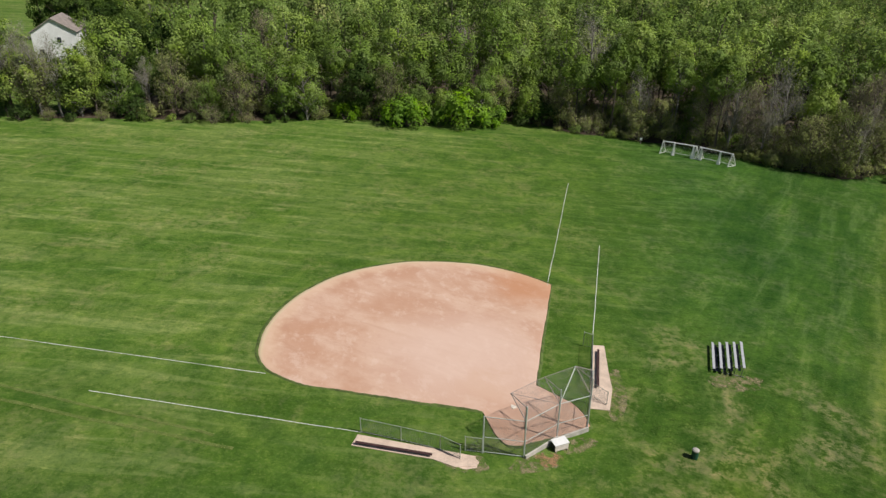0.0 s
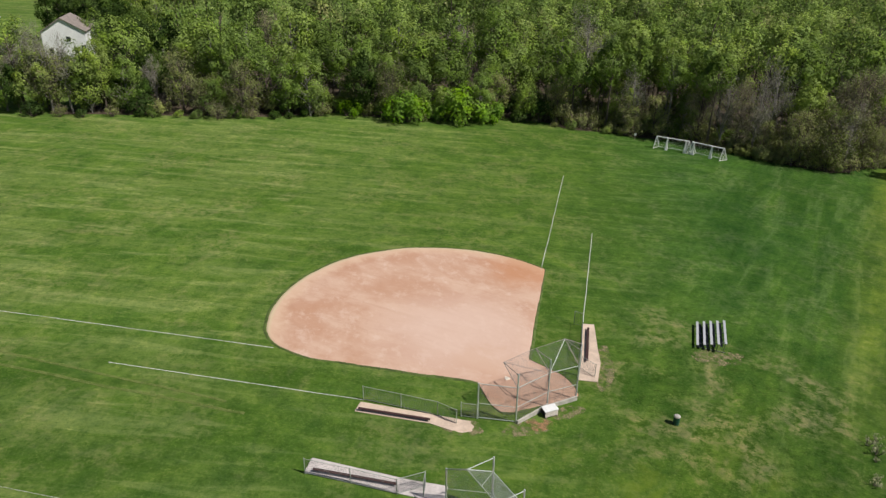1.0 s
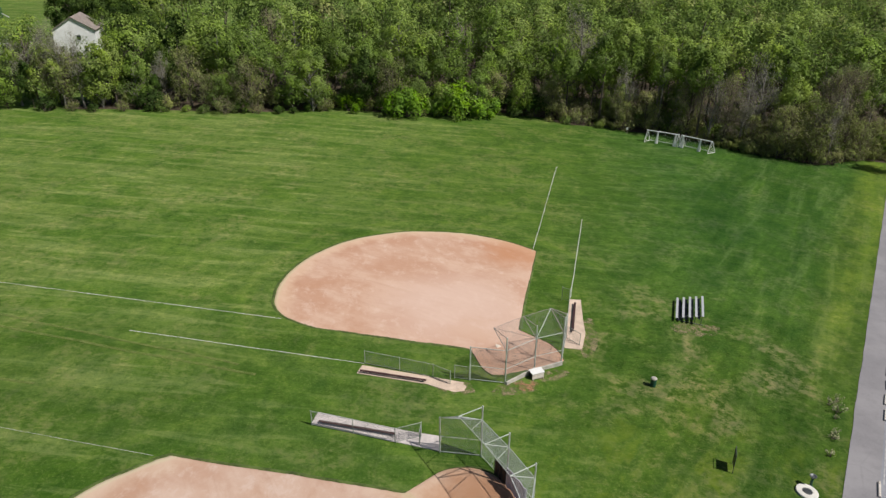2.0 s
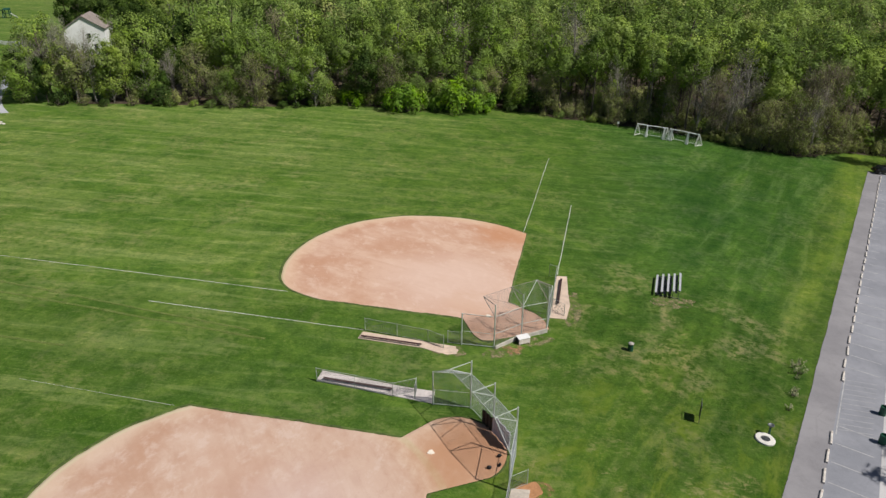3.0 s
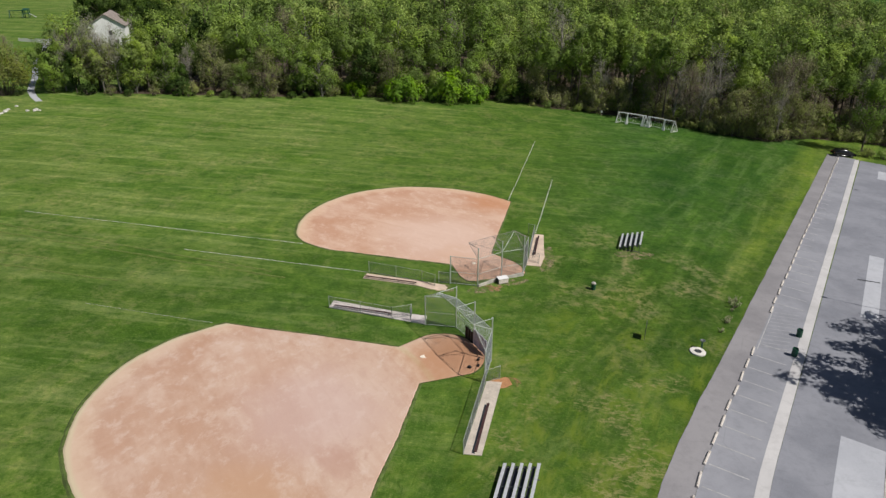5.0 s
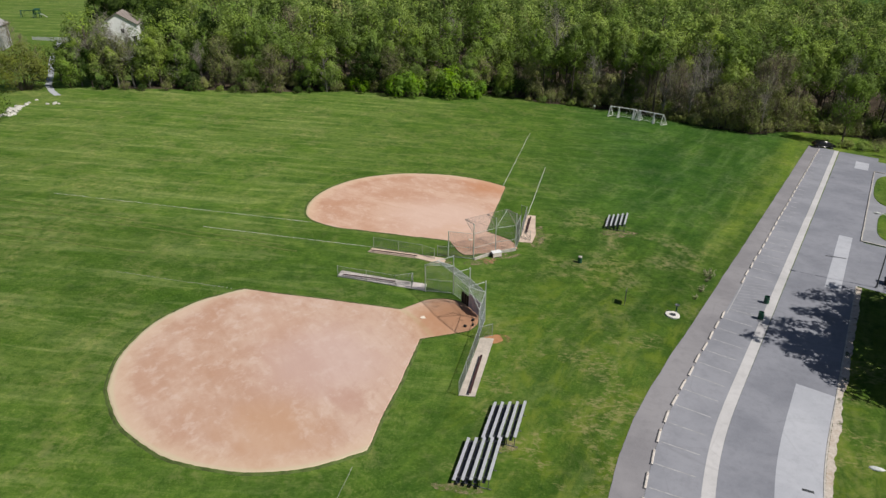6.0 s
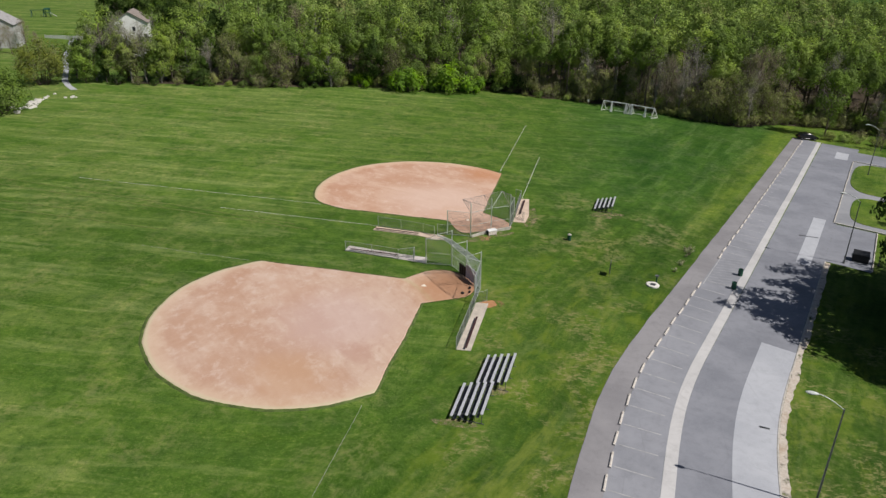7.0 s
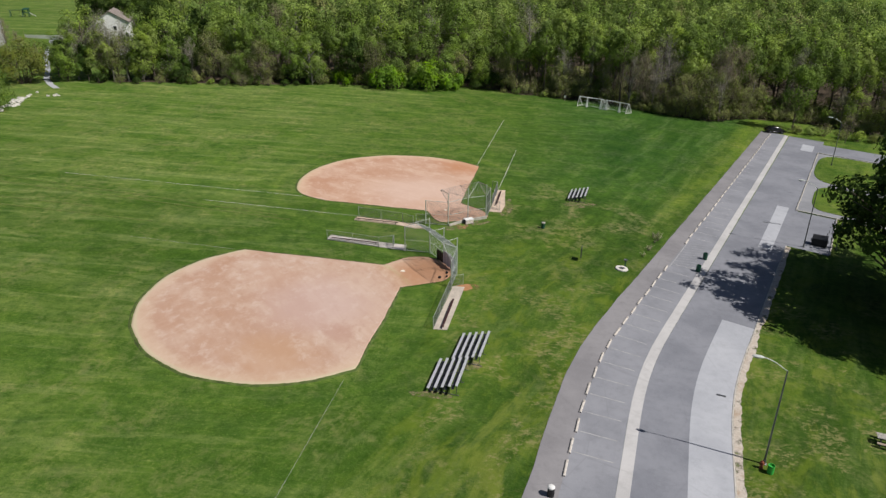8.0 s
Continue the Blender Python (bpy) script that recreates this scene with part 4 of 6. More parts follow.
def goal(x0, y0, x1, y1, label, bunches, h=2.35, depth=1.9):
    """A portable goal, side frames skewed sideways to fit the camera's view; its front feet stand at the two ends."""
    width = math.hypot(x1 - x0, y1 - y0)
    ob = thing("soccer_goal", on((x0 + x1) / 2, (y0 + y1) / 2, math.degrees(math.atan2(y1 - y0, x1 - x0))), label, "soccer goal", "soccer goals")
    r = 0.085
    w = width / 2
    lean, skew = 0.35, 0.45
    for sx in (-w, w):
        part("upright", tube(bmesh.new(), (sx, 0, 0), (sx + skew * 0.5, lean, h), r, r, 10), WHITE, ob)
        part("back_stay", tube(bmesh.new(), (sx + skew * 2, depth, 0.03), (sx + skew * 0.6, lean + 0.3, h), r * 0.85, None, 8), WHITE, ob)
        part("ground_bar", tube(bmesh.new(), (sx, 0, 0.05), (sx + skew * 2, depth, 0.05), r * 0.7, None, 8), WHITE, ob)
        part("top_bar", tube(bmesh.new(), (sx + skew * 0.5, lean, h), (sx + skew * 0.6, lean + 0.3, h), r * 0.8, None, 8), WHITE, ob)
    part("crossbar", tube(bmesh.new(), (-w + skew * 0.5 - r, lean, h), (w + skew * 0.5 + r, lean, h), r * 1.1, None, 10), WHITE, ob)
    part("back_bar", tube(bmesh.new(), (-w + skew * 2, depth, 0.05), (w + skew * 2, depth, 0.05), r * 0.7, None, 8), STEEL, ob)
    bm = bmesh.new()
    for sx in (-w, w):
        wires(bm, ((sx, 0.05, 0.05), (sx + skew * 2, depth, 0.05), (sx + skew * 0.6, lean + 0.3, h), (sx + skew * 0.5, lean, h)), 0.22, 0.006)
    wires(bm, ((-w + skew * 2, depth, 0.05), (w + skew * 2, depth, 0.05), (w + skew * 0.6, lean + 0.3, h), (-w + skew * 0.6, lean + 0.3, h)), 0.30, 0.003)
    part("net", bm, WHITE, ob, "thin white netting")
    # netting gathered into hanging folds
    for at in bunches:
        bm = lathe(bmesh.new(), [(0.30, 0.03), (0.27, 0.25), (0.20, 0.9), (0.15, 1.6), (0.13, h)], 18, Matrix.Translation((-w + 2 * w * at + skew * 0.35, lean * 0.7, 0)))
        for v in bm.verts:
            turn = math.atan2(v.co.y - lean * 0.7, v.co.x - (-w + 2 * w * at + skew * 0.35))
            v.co.xy += Vector((math.cos(turn), math.sin(turn))) * 0.05 * math.sin(turn * 6)
        part("gathered_net", bm, WHITE, ob, "white netting gathered into folds")


goal(18.2, 125.4, 24.0, 124.3, "large white soccer goal with gathered netting at the wood's edge", (0.36, 0.93))
goal(24.5, 124.2, 29.7, 121.9, "large white soccer goal with gathered netting beside another", (0.08, 0.66))


# ================================================================ small things on the grass
def barrel(x, y, body, lid, label, h=0.9, r=0.32):
    ob = thing("trash_barrel", on(x, y, tilt=False), label, "trash barrel", "trash barrels")
    bm = lathe(bmesh.new(), [(r * 0.94, 0), (r, 0.05), (r, h * 0.30), (r * 1.04, h * 0.33), (r, h * 0.36), (r, h * 0.64), (r * 1.04, h * 0.67), (r, h * 0.70), (r, h), (r * 0.93, h), (r * 0.90, h * 0.80)], 18)
    part("drum", bm, body, ob)
    if lid:
        bm = lathe(bmesh.new(), [(r * 1.05, h - 0.02), (r * 1.07, h + 0.05), (r * 0.8, h + 0.12), (r * 0.2, h + 0.15)], 18)
        part("lid", bm, lid, ob, "pale domed lid")


barrel(13.1, 42.0, GREEN, CONCRETE, "dark green trash barrel with pale lid on the grass", 0.75, 0.25)
barrel(33.8, 38.1, GREEN, None, "dark green open trash barrel on the gutter", 0.88, 0.28)
barrel(32.3, 34.0, GREEN, None, "dark green trash barrel half in tree shade", 0.88, 0.28)
barrel(31.75, -1.35, LIME, None, "bright green trash can beside the lamp post", 0.75, 0.24)
barrel(15.6, -7.6, BLACK, WHITE, "black trash barrel with white lid on the path", 0.78, 0.25)


def drain_fountain(x, y):
    ob = thing("concrete_ring", on(x, y), "round pale concrete drain ring with a dark grate", "drain")
    part("ring", lathe(bmesh.new(), [(0.76, -0.02), (0.76, 0.12), (0.73, 0.15), (0.36, 0.15), (0.34, 0.06), (0.2, 0.06)], 28), simple("white_concrete", (0.66, 0.64, 0.60), 0.9, 0, 0.2, 2), ob)
    bm = bmesh.new()
    for k in range(-4, 5):
        half = math.sqrt(max(0.005, 0.33 ** 2 - (k * 0.075) ** 2))
        box(bm, 0.045, half * 2, 0.04, Matrix.Translation((k * 0.075, 0, 0.09)))
    part("grate", bm, DARKSTEEL, ob, "dark slotted iron grate")
    f = thing("drinking_fountain", on(x + 0.45, y + 0.75, tilt=False), "dark green pedestal drinking fountain beside the concrete ring", "drinking fountain")
    part("pedestal", lathe(bmesh.new(), [(0.16, 0), (0.16, 0.05), (0.09, 0.1), (0.08, 0.75), (0.13, 0.85)], 14), GREEN, f)
    part("bowl", lathe(bmesh.new(), [(0.12, 0.82), (0.24, 0.92), (0.25, 0.98), (0.21, 0.98), (0.1, 0.92)], 16), DARKSTEEL, f)


drain_fountain(23.0, 31.9)


def drain_grate(x, y, rz, length):
    """A dark slotted bar added for an unexplained dash on the paving."""
    ob = thing("drain_grate", on(x, y, rz), "narrow dark slotted bar for a dash on the asphalt", "drain", "road drains")
    part("rim", box(bmesh.new(), length, 0.24, 0.05, Matrix.Translation((0, 0, 0.01)), 0.01), DARKSTEEL, ob)
    for k in range(int(length / 0.16)):
        part("slat", box(bmesh.new(), 0.05, 0.18, 0.02, Matrix.Translation((-length / 2 + 0.12 + k * 0.16, 0, 0.058))), BLACK, ob)


drain_grate(46.2, 54.9, -4, 2.5)
drain_grate(30.0, 7.9, -8, 0.8)


def marker_post(x, y):
    ob = thing("marker_post", on(x, y, tilt=False), "short white marker post at the wood's edge", "post")
    part("shaft", tube(bmesh.new(), (0, 0, -0.1), (0, 0, 1.0), 0.06, 0.05, 8), WOOD, ob)
    part("plate", box(bmesh.new(), 0.42, 0.04, 0.5, Matrix.Translation((0, -0.07, 0.75)), 0.01), WHITE, ob, "white plate")


marker_post(15.1, 130.6)


def notice_board(x, y, rz):
    ob = thing("notice_board", on(x, y, rz, tilt=False), "dark notice board between two thin steel posts on the grass", "sign")
    for sy in (-0.52, 0.52):
        part("post", tube(bmesh.new(), (0, sy, -0.05), (0, sy, 1.75), 0.022, None, 8), DARKSTEEL, ob)
    part("board", box(bmesh.new(), 0.05, 1.0, 1.0, Matrix.Translation((0, 0, 0.45)), 0.01), BLACK, ob, "dark board")
    part("cap_rail", tube(bmesh.new(), (0, -0.52, 1.72), (0, 0.52, 1.72), 0.02, None, 8), DARKSTEEL, ob)


notice_board(18.1, 33.0, -9)


def equipment_box(x, y, rz):
    ob = thing("equipment_box", on(x, y, rz, tilt=False), "white equipment box on dark skids behind the backstop", "equipment box")
    bm = bmesh.new()
    box(bm, 1.15, 0.66, 0.56, Matrix.Translation((0, 0, 0.08)), 0.02)
    part("body", bm, simple("pinkish_white_panel", (0.74, 0.66, 0.62), 0.6), ob)
    bm = bmesh.new()
    box(bm, 1.22, 0.74, 0.05, pose(0, 0, 0.64, 5, 0, 0), 0.015)
    part("lid", bm, WHITE, ob, "white sloping lid")
    for sx in (-0.5, 0.5):
        part("skid", box(bmesh.new(), 0.1, 0.8, 0.14, Matrix.Translation((sx, 0, -0.05))), WOOD, ob, "dark wooden skid")
    # Black panel in place of a dark opening; the body is closed.
    part("end_panel", box(bmesh.new(), 0.03, 0.60, 0.50, Matrix.Translation((-0.585, 0, 0.1))), BLACK, ob, "black panel standing for an open end")


equipment_box(3.05, 40.35, 33)


# ================================================================ along the road
def wheel_stop():
    ob = thing("wheel_stop", Matrix.Translation((0, 0, 0)), "pale weathered concrete wheel stop at a parking bay", "wheel stop", "wheel stops")
    bm = bmesh.new()
    prof = [(-0.10, 0), (-0.09, 0.11), (-0.05, 0.15), (0.05, 0.15), (0.09, 0.11), (0.10, 0)]
    a = [bm.verts.new((x, -0.88, z)) for x, z in prof]
    b = [bm.verts.new((x, 0.88, z)) for x, z in prof]
    for k in range(5):
        bm.faces.new((a[k], a[k + 1], b[k + 1], b[k]))
    bm.faces.new(a[::-1]), bm.faces.new(b)
    bmesh.ops.recalc_face_normals(bm, faces=bm.faces)
    part("block", bm, STOPMAT, ob)
    for y in (-0.6, 0.6):
        part("spike_head", lathe(bmesh.new(), [(0.025, 0.14), (0.03, 0.155), (0.01, 0.165)], 8, Matrix.Translation((0, y, 0))), RUST, ob, "rusty steel spike head")
    return ob


first_stop = wheel_stop()
s_stop, began = -5.3, False
while s_stop < 113:
    if not 33.4 < s_stop < 41.6:
        x, y = road(s_stop, stop_line(s_stop) - 0.05)
        m = on(x + random.uniform(-0.05, 0.05), y, road_turn(s_stop) + random.uniform(-2.5, 2.5), 0.036)
        if began:
            copy_thing(first_stop, m)
        else:
            first_stop.matrix_basis = m
            began = True
    s_stop += 2.62 * math.cos(radians(road_turn(s_stop)))


def street_lamp(x, y, rz, label, h=8.5):
    ob = thing("street_lamp", on(x, y, rz, tilt=False), label, "street lamp", "street lamps")
    part("base", lathe(bmesh.new(), [(0.2, -0.05), (0.2, 0.1), (0.13, 0.14), (0.11, 0.4)], 14), DARKSTEEL, ob)
    part("pole", tube(bmesh.new(), (0, 0, 0), (0, 0, h), 0.08, 0.05, 12), DARKSTEEL, ob, "dark tapered steel pole")
    bm = bmesh.new()
    last = Vector((0, 0, h - 0.05))
    for k in range(1, 8):
        u = k / 7
        p = Vector((-1.75 * u, 0, h - 0.05 + 0.85 * math.sin(u * 1.45)))
        tube(bm, last, p, 0.034, 0.03, 8)
        last = p
    part("arm", bm, STEEL, ob, "pale curved lamp arm")
    bm = bmesh.new()
    bmesh.ops.create_uvsphere(bm, u_segments=14, v_segments=8, radius=1.0, matrix=Matrix.Translation(last + Vector((-0.32, 0, 0.0))) @ Matrix.Diagonal((0.42, 0.17, 0.10, 1)))
    head = part("head", bm, simple("pale_lamp_housing", (0.62, 0.65, 0.64), 0.5), ob, "pale cobra-style lamp head")
    bm = bmesh.new()
    bmesh.ops.create_uvsphere(bm, u_segments=12, v_segments=6, radius=1.0, matrix=Matrix.Translation(last + Vector((-0.38, 0, -0.06))) @ Matrix.Diagonal((0.24, 0.13, 0.09, 1)))
    part("lens", bm, PANE, head, "dull glass lens")


street_lamp(31.55, -0.4, -8, "tall dark street lamp on the grass behind the kerb")
street_lamp(48.2, 46.6, -15, "tall dark street lamp by the asphalt bay")
street_lamp(66.6, 92.0, -18, "tall dark street lamp on the grass island")


def metal_pole(x, y, h):
    ob = thing("metal_pole", on(x, y, tilt=False), "thin dark metal pole at the edge of the asphalt bay", "pole")
    part("base", lathe(bmesh.new(), [(0.14, -0.05), (0.14, 0.08), (0.08, 0.12)], 12), DARKSTEEL, ob)
    part("shaft", tube(bmesh.new(), (0, 0, 0), (0, 0, h), 0.06, 0.045, 10), DARKSTEEL, ob)
    part("cap", lathe(bmesh.new(), [(0.06, h - 0.02), (0.06, h + 0.03), (0.02, h + 0.06)], 10), DARKSTEEL, ob)


metal_pole(52.5, 47.1, 4.8)


def rust_stump(x, y):
    ob = thing("fire_hydrant", on(x, y, tilt=False), "rusty red hydrant at the foot of the lamp post", "hydrant")
    part("barrel", lathe(bmesh.new(), [(0.16, 0), (0.16, 0.06), (0.12, 0.1), (0.12, 0.5), (0.15, 0.53), (0.13, 0.62), (0.05, 0.72)], 14), RUST, ob)
    part("nozzle", tube(bmesh.new(), (-0.2, 0, 0.4), (0.2, 0, 0.4), 0.06, None, 10), RUST, ob)


rust_stump(31.2, -0.95)


def picnic_table(x, y, rz):
    ob = thing("picnic_table", on(x, y, rz, tilt=False), "weathered grey picnic table on the lawn", "picnic table")
    for k in range(5):
        part("top_plank", box(bmesh.new(), 1.9, 0.14, 0.04, Matrix.Translation((0, -0.31 + k * 0.155, 0.72)), 0.006), simple("grey_wood", (0.42, 0.40, 0.37), 0.85), ob)
    for sy in (-0.68, 0.68):
        part("bench_plank", box(bmesh.new(), 1.9, 0.26, 0.04, Matrix.Translation((0, sy, 0.43)), 0.006), WOOD, ob)
    for sx in (-0.65, 0.65):
        bm = bmesh.new()
        tube(bm, (sx, -0.55, 0), (sx, -0.2, 0.72), 0.035)
        tube(bm, (sx, 0.55, 0), (sx, 0.2, 0.72), 0.035)
        tube(bm, (sx, -0.75, 0.41), (sx, 0.75, 0.41), 0.03)
        part("trestle", bm, DARKSTEEL, ob)


picnic_table(42.3, 4.4, -16)


def dumpster(x, y, rz):
    ob = thing("dumpster", on(x, y, rz, tilt=False), "black metal dumpster at the edge of the asphalt bay", "dumpster")
    bm = bmesh.new()
    box(bm, 1.9, 1.3, 1.15, Matrix.Translation((0, 0, 0.12)), 0.03)
    for v in bm.verts:
        if v.co.z > 1.0 and v.co.y < 0:
            v.co.z -= 0.22
    part("body", bm, BLACK, ob)
    for sx in (-0.47, 0.47):
        part("lid", box(bmesh.new(), 0.92, 1.36, 0.05, pose(sx, 0, 1.17, 9.5, 0, 0), 0.015), BLACK, ob, "sloping black plastic lid")
    for sx in (-1.0, 1.0):
        part("fork_pocket", box(bmesh.new(), 0.12, 0.9, 0.18, Matrix.Translation((sx, 0, 0.6)), 0.02), DARKSTEEL, ob)
    for sx in (-0.75, 0.75):
        for sy in (-0.5, 0.5):
            part("caster", tube(bmesh.new(), (sx - 0.04, sy, 0.08), (sx + 0.04, sy, 0.08), 0.08, None, 10), RUBBER, ob)


dumpster(50.6, 48.0, -20)


def parked_car(x, y, rz):
    ob = thing("parked_car", on(x, y, rz), "black hatchback parked across the end of the road", "car")
    prof = [(-2.15, 0.35), (-2.2, 0.62), (-2.05, 0.92), (-1.75, 1.0), (-1.35, 1.38), (-0.2, 1.46), (0.55, 1.38), (1.15, 0.98), (1.95, 0.84), (2.2, 0.62), (2.18, 0.34)]
    bm = bmesh.new()
    rings = []
    for w, f in ((-0.86, 0.0), (-0.90, 0.35), (-0.72, 1.0), (0.72, 1.0), (0.90, 0.35), (0.86, 0.0)):
        rings.append([bm.verts.new((px, w if pz < 1.0 else w * (0.88 if abs(w) > 0.8 else 1.0), pz if f else min(pz, 0.86))) for px, pz in prof])
    for a, b in zip(rings, rings[1:]):
        for k in range(len(prof) - 1):
            bm.faces.new((a[k], a[k + 1], b[k + 1], b[k]))
        bm.faces.new((a[-1], a[0], b[0], b[-1]))
    bm.faces.new(rings[0]), bm.faces.new(rings[-1][::-1])
    bmesh.ops.recalc_face_normals(bm, faces=bm.faces)
    part("body", bm, CARPAINT, ob).data.shade_smooth()
    for name, p0, p1 in (("rear_window", (-1.72, 1.03), (-1.38, 1.37)), ("windscreen", (1.12, 1.01), (0.57, 1.37))):
        bm = bmesh.new()
        off = 0.012 if name == "windscreen" else -0.012
        vs = [bm.verts.new((px + off, w, pz + 0.01)) for (px, pz), w in ((p0, -0.66), (p0, 0.66), (p1, 0.6), (p1, -0.6))]
        bm.faces.new(vs)
        part(name, bm, GLASS, ob, "dark glass")
    for side in (-1, 1):
        bm = bmesh.new()
        vs = [bm.verts.new((px, side * w, pz)) for px, w, pz in ((-1.4, 0.915, 0.95), (0.95, 0.915, 0.95), (0.45, 0.80, 1.34), (-1.1, 0.80, 1.34))]
        bm.faces.new(vs)
        part("side_window", bm, GLASS, ob, "dark glass")
        for px in (-1.35, 1.35):
            wheel = part("wheel", tube(bmesh.new(), (px, side * 0.72, 0.31), (px, side * 0.92, 0.31), 0.31, None, 18), RUBBER, ob, "black tyre")
            part("rim", tube(bmesh.new(), (px, side * 0.90, 0.31), (px, side * 0.935, 0.31), 0.19, None, 12), DARKSTEEL, wheel, "dark wheel rim")
        part("headlight", box(bmesh.new(), 0.12, 0.3, 0.13, Matrix.Translation((2.06, side * 0.6, 0.62)), 0.03), ALU, ob, "clear headlight")
        part("tail_light", box(bmesh.new(), 0.06, 0.22, 0.2, Matrix.Translation((-2.13, side * 0.66, 0.70)), 0.02), RUST, ob, "red tail light")


parked_car(62.6, 117.0, 8)


# Added black lumps standing in for small shadow spots near the backstop.
def dark_lump(x, y, rz, n):
    bm = bmesh.new()
    bmesh.ops.create_uvsphere(bm, u_segments=12, v_segments=8, radius=1.0, matrix=Matrix.Translation((0, 0, 0.14)) @ Matrix.Diagonal((0.19, 0.12, 0.15, 1)))
    for v in bm.verts:
        v.co += 0.05 * Vector(noise.noise_vector(v.co * 3 + Vector((n, 0, 0))))
        v.co.z = max(v.co.z, 0.0)
    ob = solid("dark_lump", bm, BLACK, "added black lump standing in for a small shadow spot", "bag", "gear bags", smooth=True)
    ob.matrix_basis = on(x, y, rz, 0.02)


dark_lump(2.75, 24.3, 40, 1)
dark_lump(2.9, 23.4, 80, 2)
dark_lump(2.2, 22.9, 10, 3)


def grass_fringe():
    """Longer unmown blades along the path's edge."""
    verts, faces = [], []
    s = -12.0
    while s < 112:
        for k in range(5 if s < 40 else 3):
            d = path_edge(s) - abs(random.gauss(0, 0.28)) + 0.03
            x, y = road(s + random.uniform(-0.1, 0.1), d)
            h, w, a = random.uniform(0.02, 0.06), random.uniform(0.03, 0.07), random.uniform(0, 6.28)
            z = gz(x, y) - 0.02
            lx, ly = random.gauss(0, 0.06), random.gauss(0, 0.06)
            b = len(verts)
            verts += [(x - w * math.cos(a), y - w * math.sin(a), z), (x + w * math.cos(a), y + w * math.sin(a), z), (x + lx, y + ly, z + h)]
            faces.append((b, b + 1, b + 2))
        s += 0.10
    ob = new("long_grass", mesh_from("long_grass", verts, faces, simple("long_grass_blades", (0.075, 0.140, 0.020), 0.85, 0, 0.5, 1.5)))
    tagged(ob, "longer dark green grass along the path's edge", "grass", kind="stuff")


grass_fringe()


# ================================================================ plants
RNG = np.random.default_rng(7)


def fast_mesh(name, verts, quads, material):
    """A mesh of quads from arrays."""
    me = bpy.data.meshes.new(name)
    me.vertices.add(len(verts))
    me.vertices.foreach_set("co", np.ascontiguousarray(verts, np.float32).ravel())
    me.loops.add(4 * len(quads))
    me.loops.foreach_set("vertex_index", np.ascontiguousarray(quads, np.int32).ravel())
    me.polygons.add(len(quads))
    me.polygons.foreach_set("loop_start", np.arange(0, 4 * len(quads), 4, dtype=np.int32))
    me.materials.append(material)
    me.update(calc_edges=True)
    return me


def unit(v):
    return v / (np.linalg.norm(v, axis=-1, keepdims=True) + 1e-9)


def cards(centres, size, normals=None):
    """A small pointed leaf spray at every centre, facing about along its normal."""
    n = len(centres)
    if normals is None:
        normals = RNG.normal(size=(n, 3)) + np.array([0, 0, 0.5])
    normals = unit(normals)
    u = unit(np.cross(normals, RNG.normal(size=(n, 3))))
    v = np.cross(normals, u)
    s = size * RNG.uniform(0.55, 1.4, (n, 1))
    fold = normals * s * RNG.uniform(-0.3, 0.3, (n, 1))
    verts = np.stack([centres - u * s, centres + v * s * 0.62 + fold, centres + u * s, centres - v * s * 0.62 + fold * 0.5], 1).reshape(-1, 3)
    return verts, np.arange(4 * n).reshape(-1, 4)


def lobes_of(h, spread, low, count, lift=0.15, ragged=0.0):
    """Middles and radii of the leafy lobes that make up a crown."""
    mid, half = h * (1 + low) / 2, h * (1 - low) / 2
    d = unit(RNG.normal(size=(count, 3)) + np.array([0, 0, lift]))
    r = RNG.uniform(0.38, 0.94 + 0.22 * ragged, (count, 1))
    taper = 1 - 0.28 * np.clip(d[:, 2:3], 0, 1)
    c = d * r * np.array([spread, spread, half]) * np.concatenate([taper, taper, np.ones_like(taper)], 1) + np.array([0, 0, mid])
    rad = spread * (1 - 0.42 * ragged) * RNG.uniform(0.19, 0.33, count) * (1.15 - 0.4 * (r[:, 0] - 0.38))
    c[:, 2] = np.clip(c[:, 2], h * low + rad * 0.5, h - rad * 0.6)
    return c, rad, np.array([0, 0, mid])


def lobed(c, rad, mid, per, size, loose=0.30, upright=1.15):
    """Leaf sprays over the outside of every lobe, each turned outwards."""
    n = len(c)
    lob = np.repeat(np.arange(n), per)
    out = unit(c - mid)[lob]
    d = unit(RNG.normal(size=(n * per, 3)) + 0.55 * out + np.array([0, 0, 0.25]))
    pos = c[lob] + d * (rad[lob] * RNG.uniform(0.62, 1.12, n * per))[:, None] * np.array([1, 1, upright])
    pos += RNG.normal(0, loose, pos.shape) * rad[lob][:, None] * 0.4
    return cards(pos, size, d + 0.45 * out + RNG.normal(0, 0.30, pos.shape) + np.array([0, 0, 0.25]))


def limbs(segs, k=5):
    """Tapered tubes for branch segments (a, b, r0, r1)."""
    verts, quads = [], []
    for a, b, r0, r1 in segs:
        a, b = np.asarray(a, float), np.asarray(b, float)
        d = b - a
        d /= np.linalg.norm(d) + 1e-9
        u = np.cross(d, (0.31, 0.87, 0.12))
        u /= np.linalg.norm(u) + 1e-9
        v = np.cross(d, u)
        base = len(verts)
        for c, r in ((a, r0), (b, r1)):
            for j in range(k):
                t = 6.28318 * j / k
                verts.append(c + r * (math.cos(t) * u + math.sin(t) * v))
        for j in range(k):
            quads.append((base + j, base + (j + 1) % k, base + k + (j + 1) % k, base + k + j))
    return np.array(verts), np.array(quads)


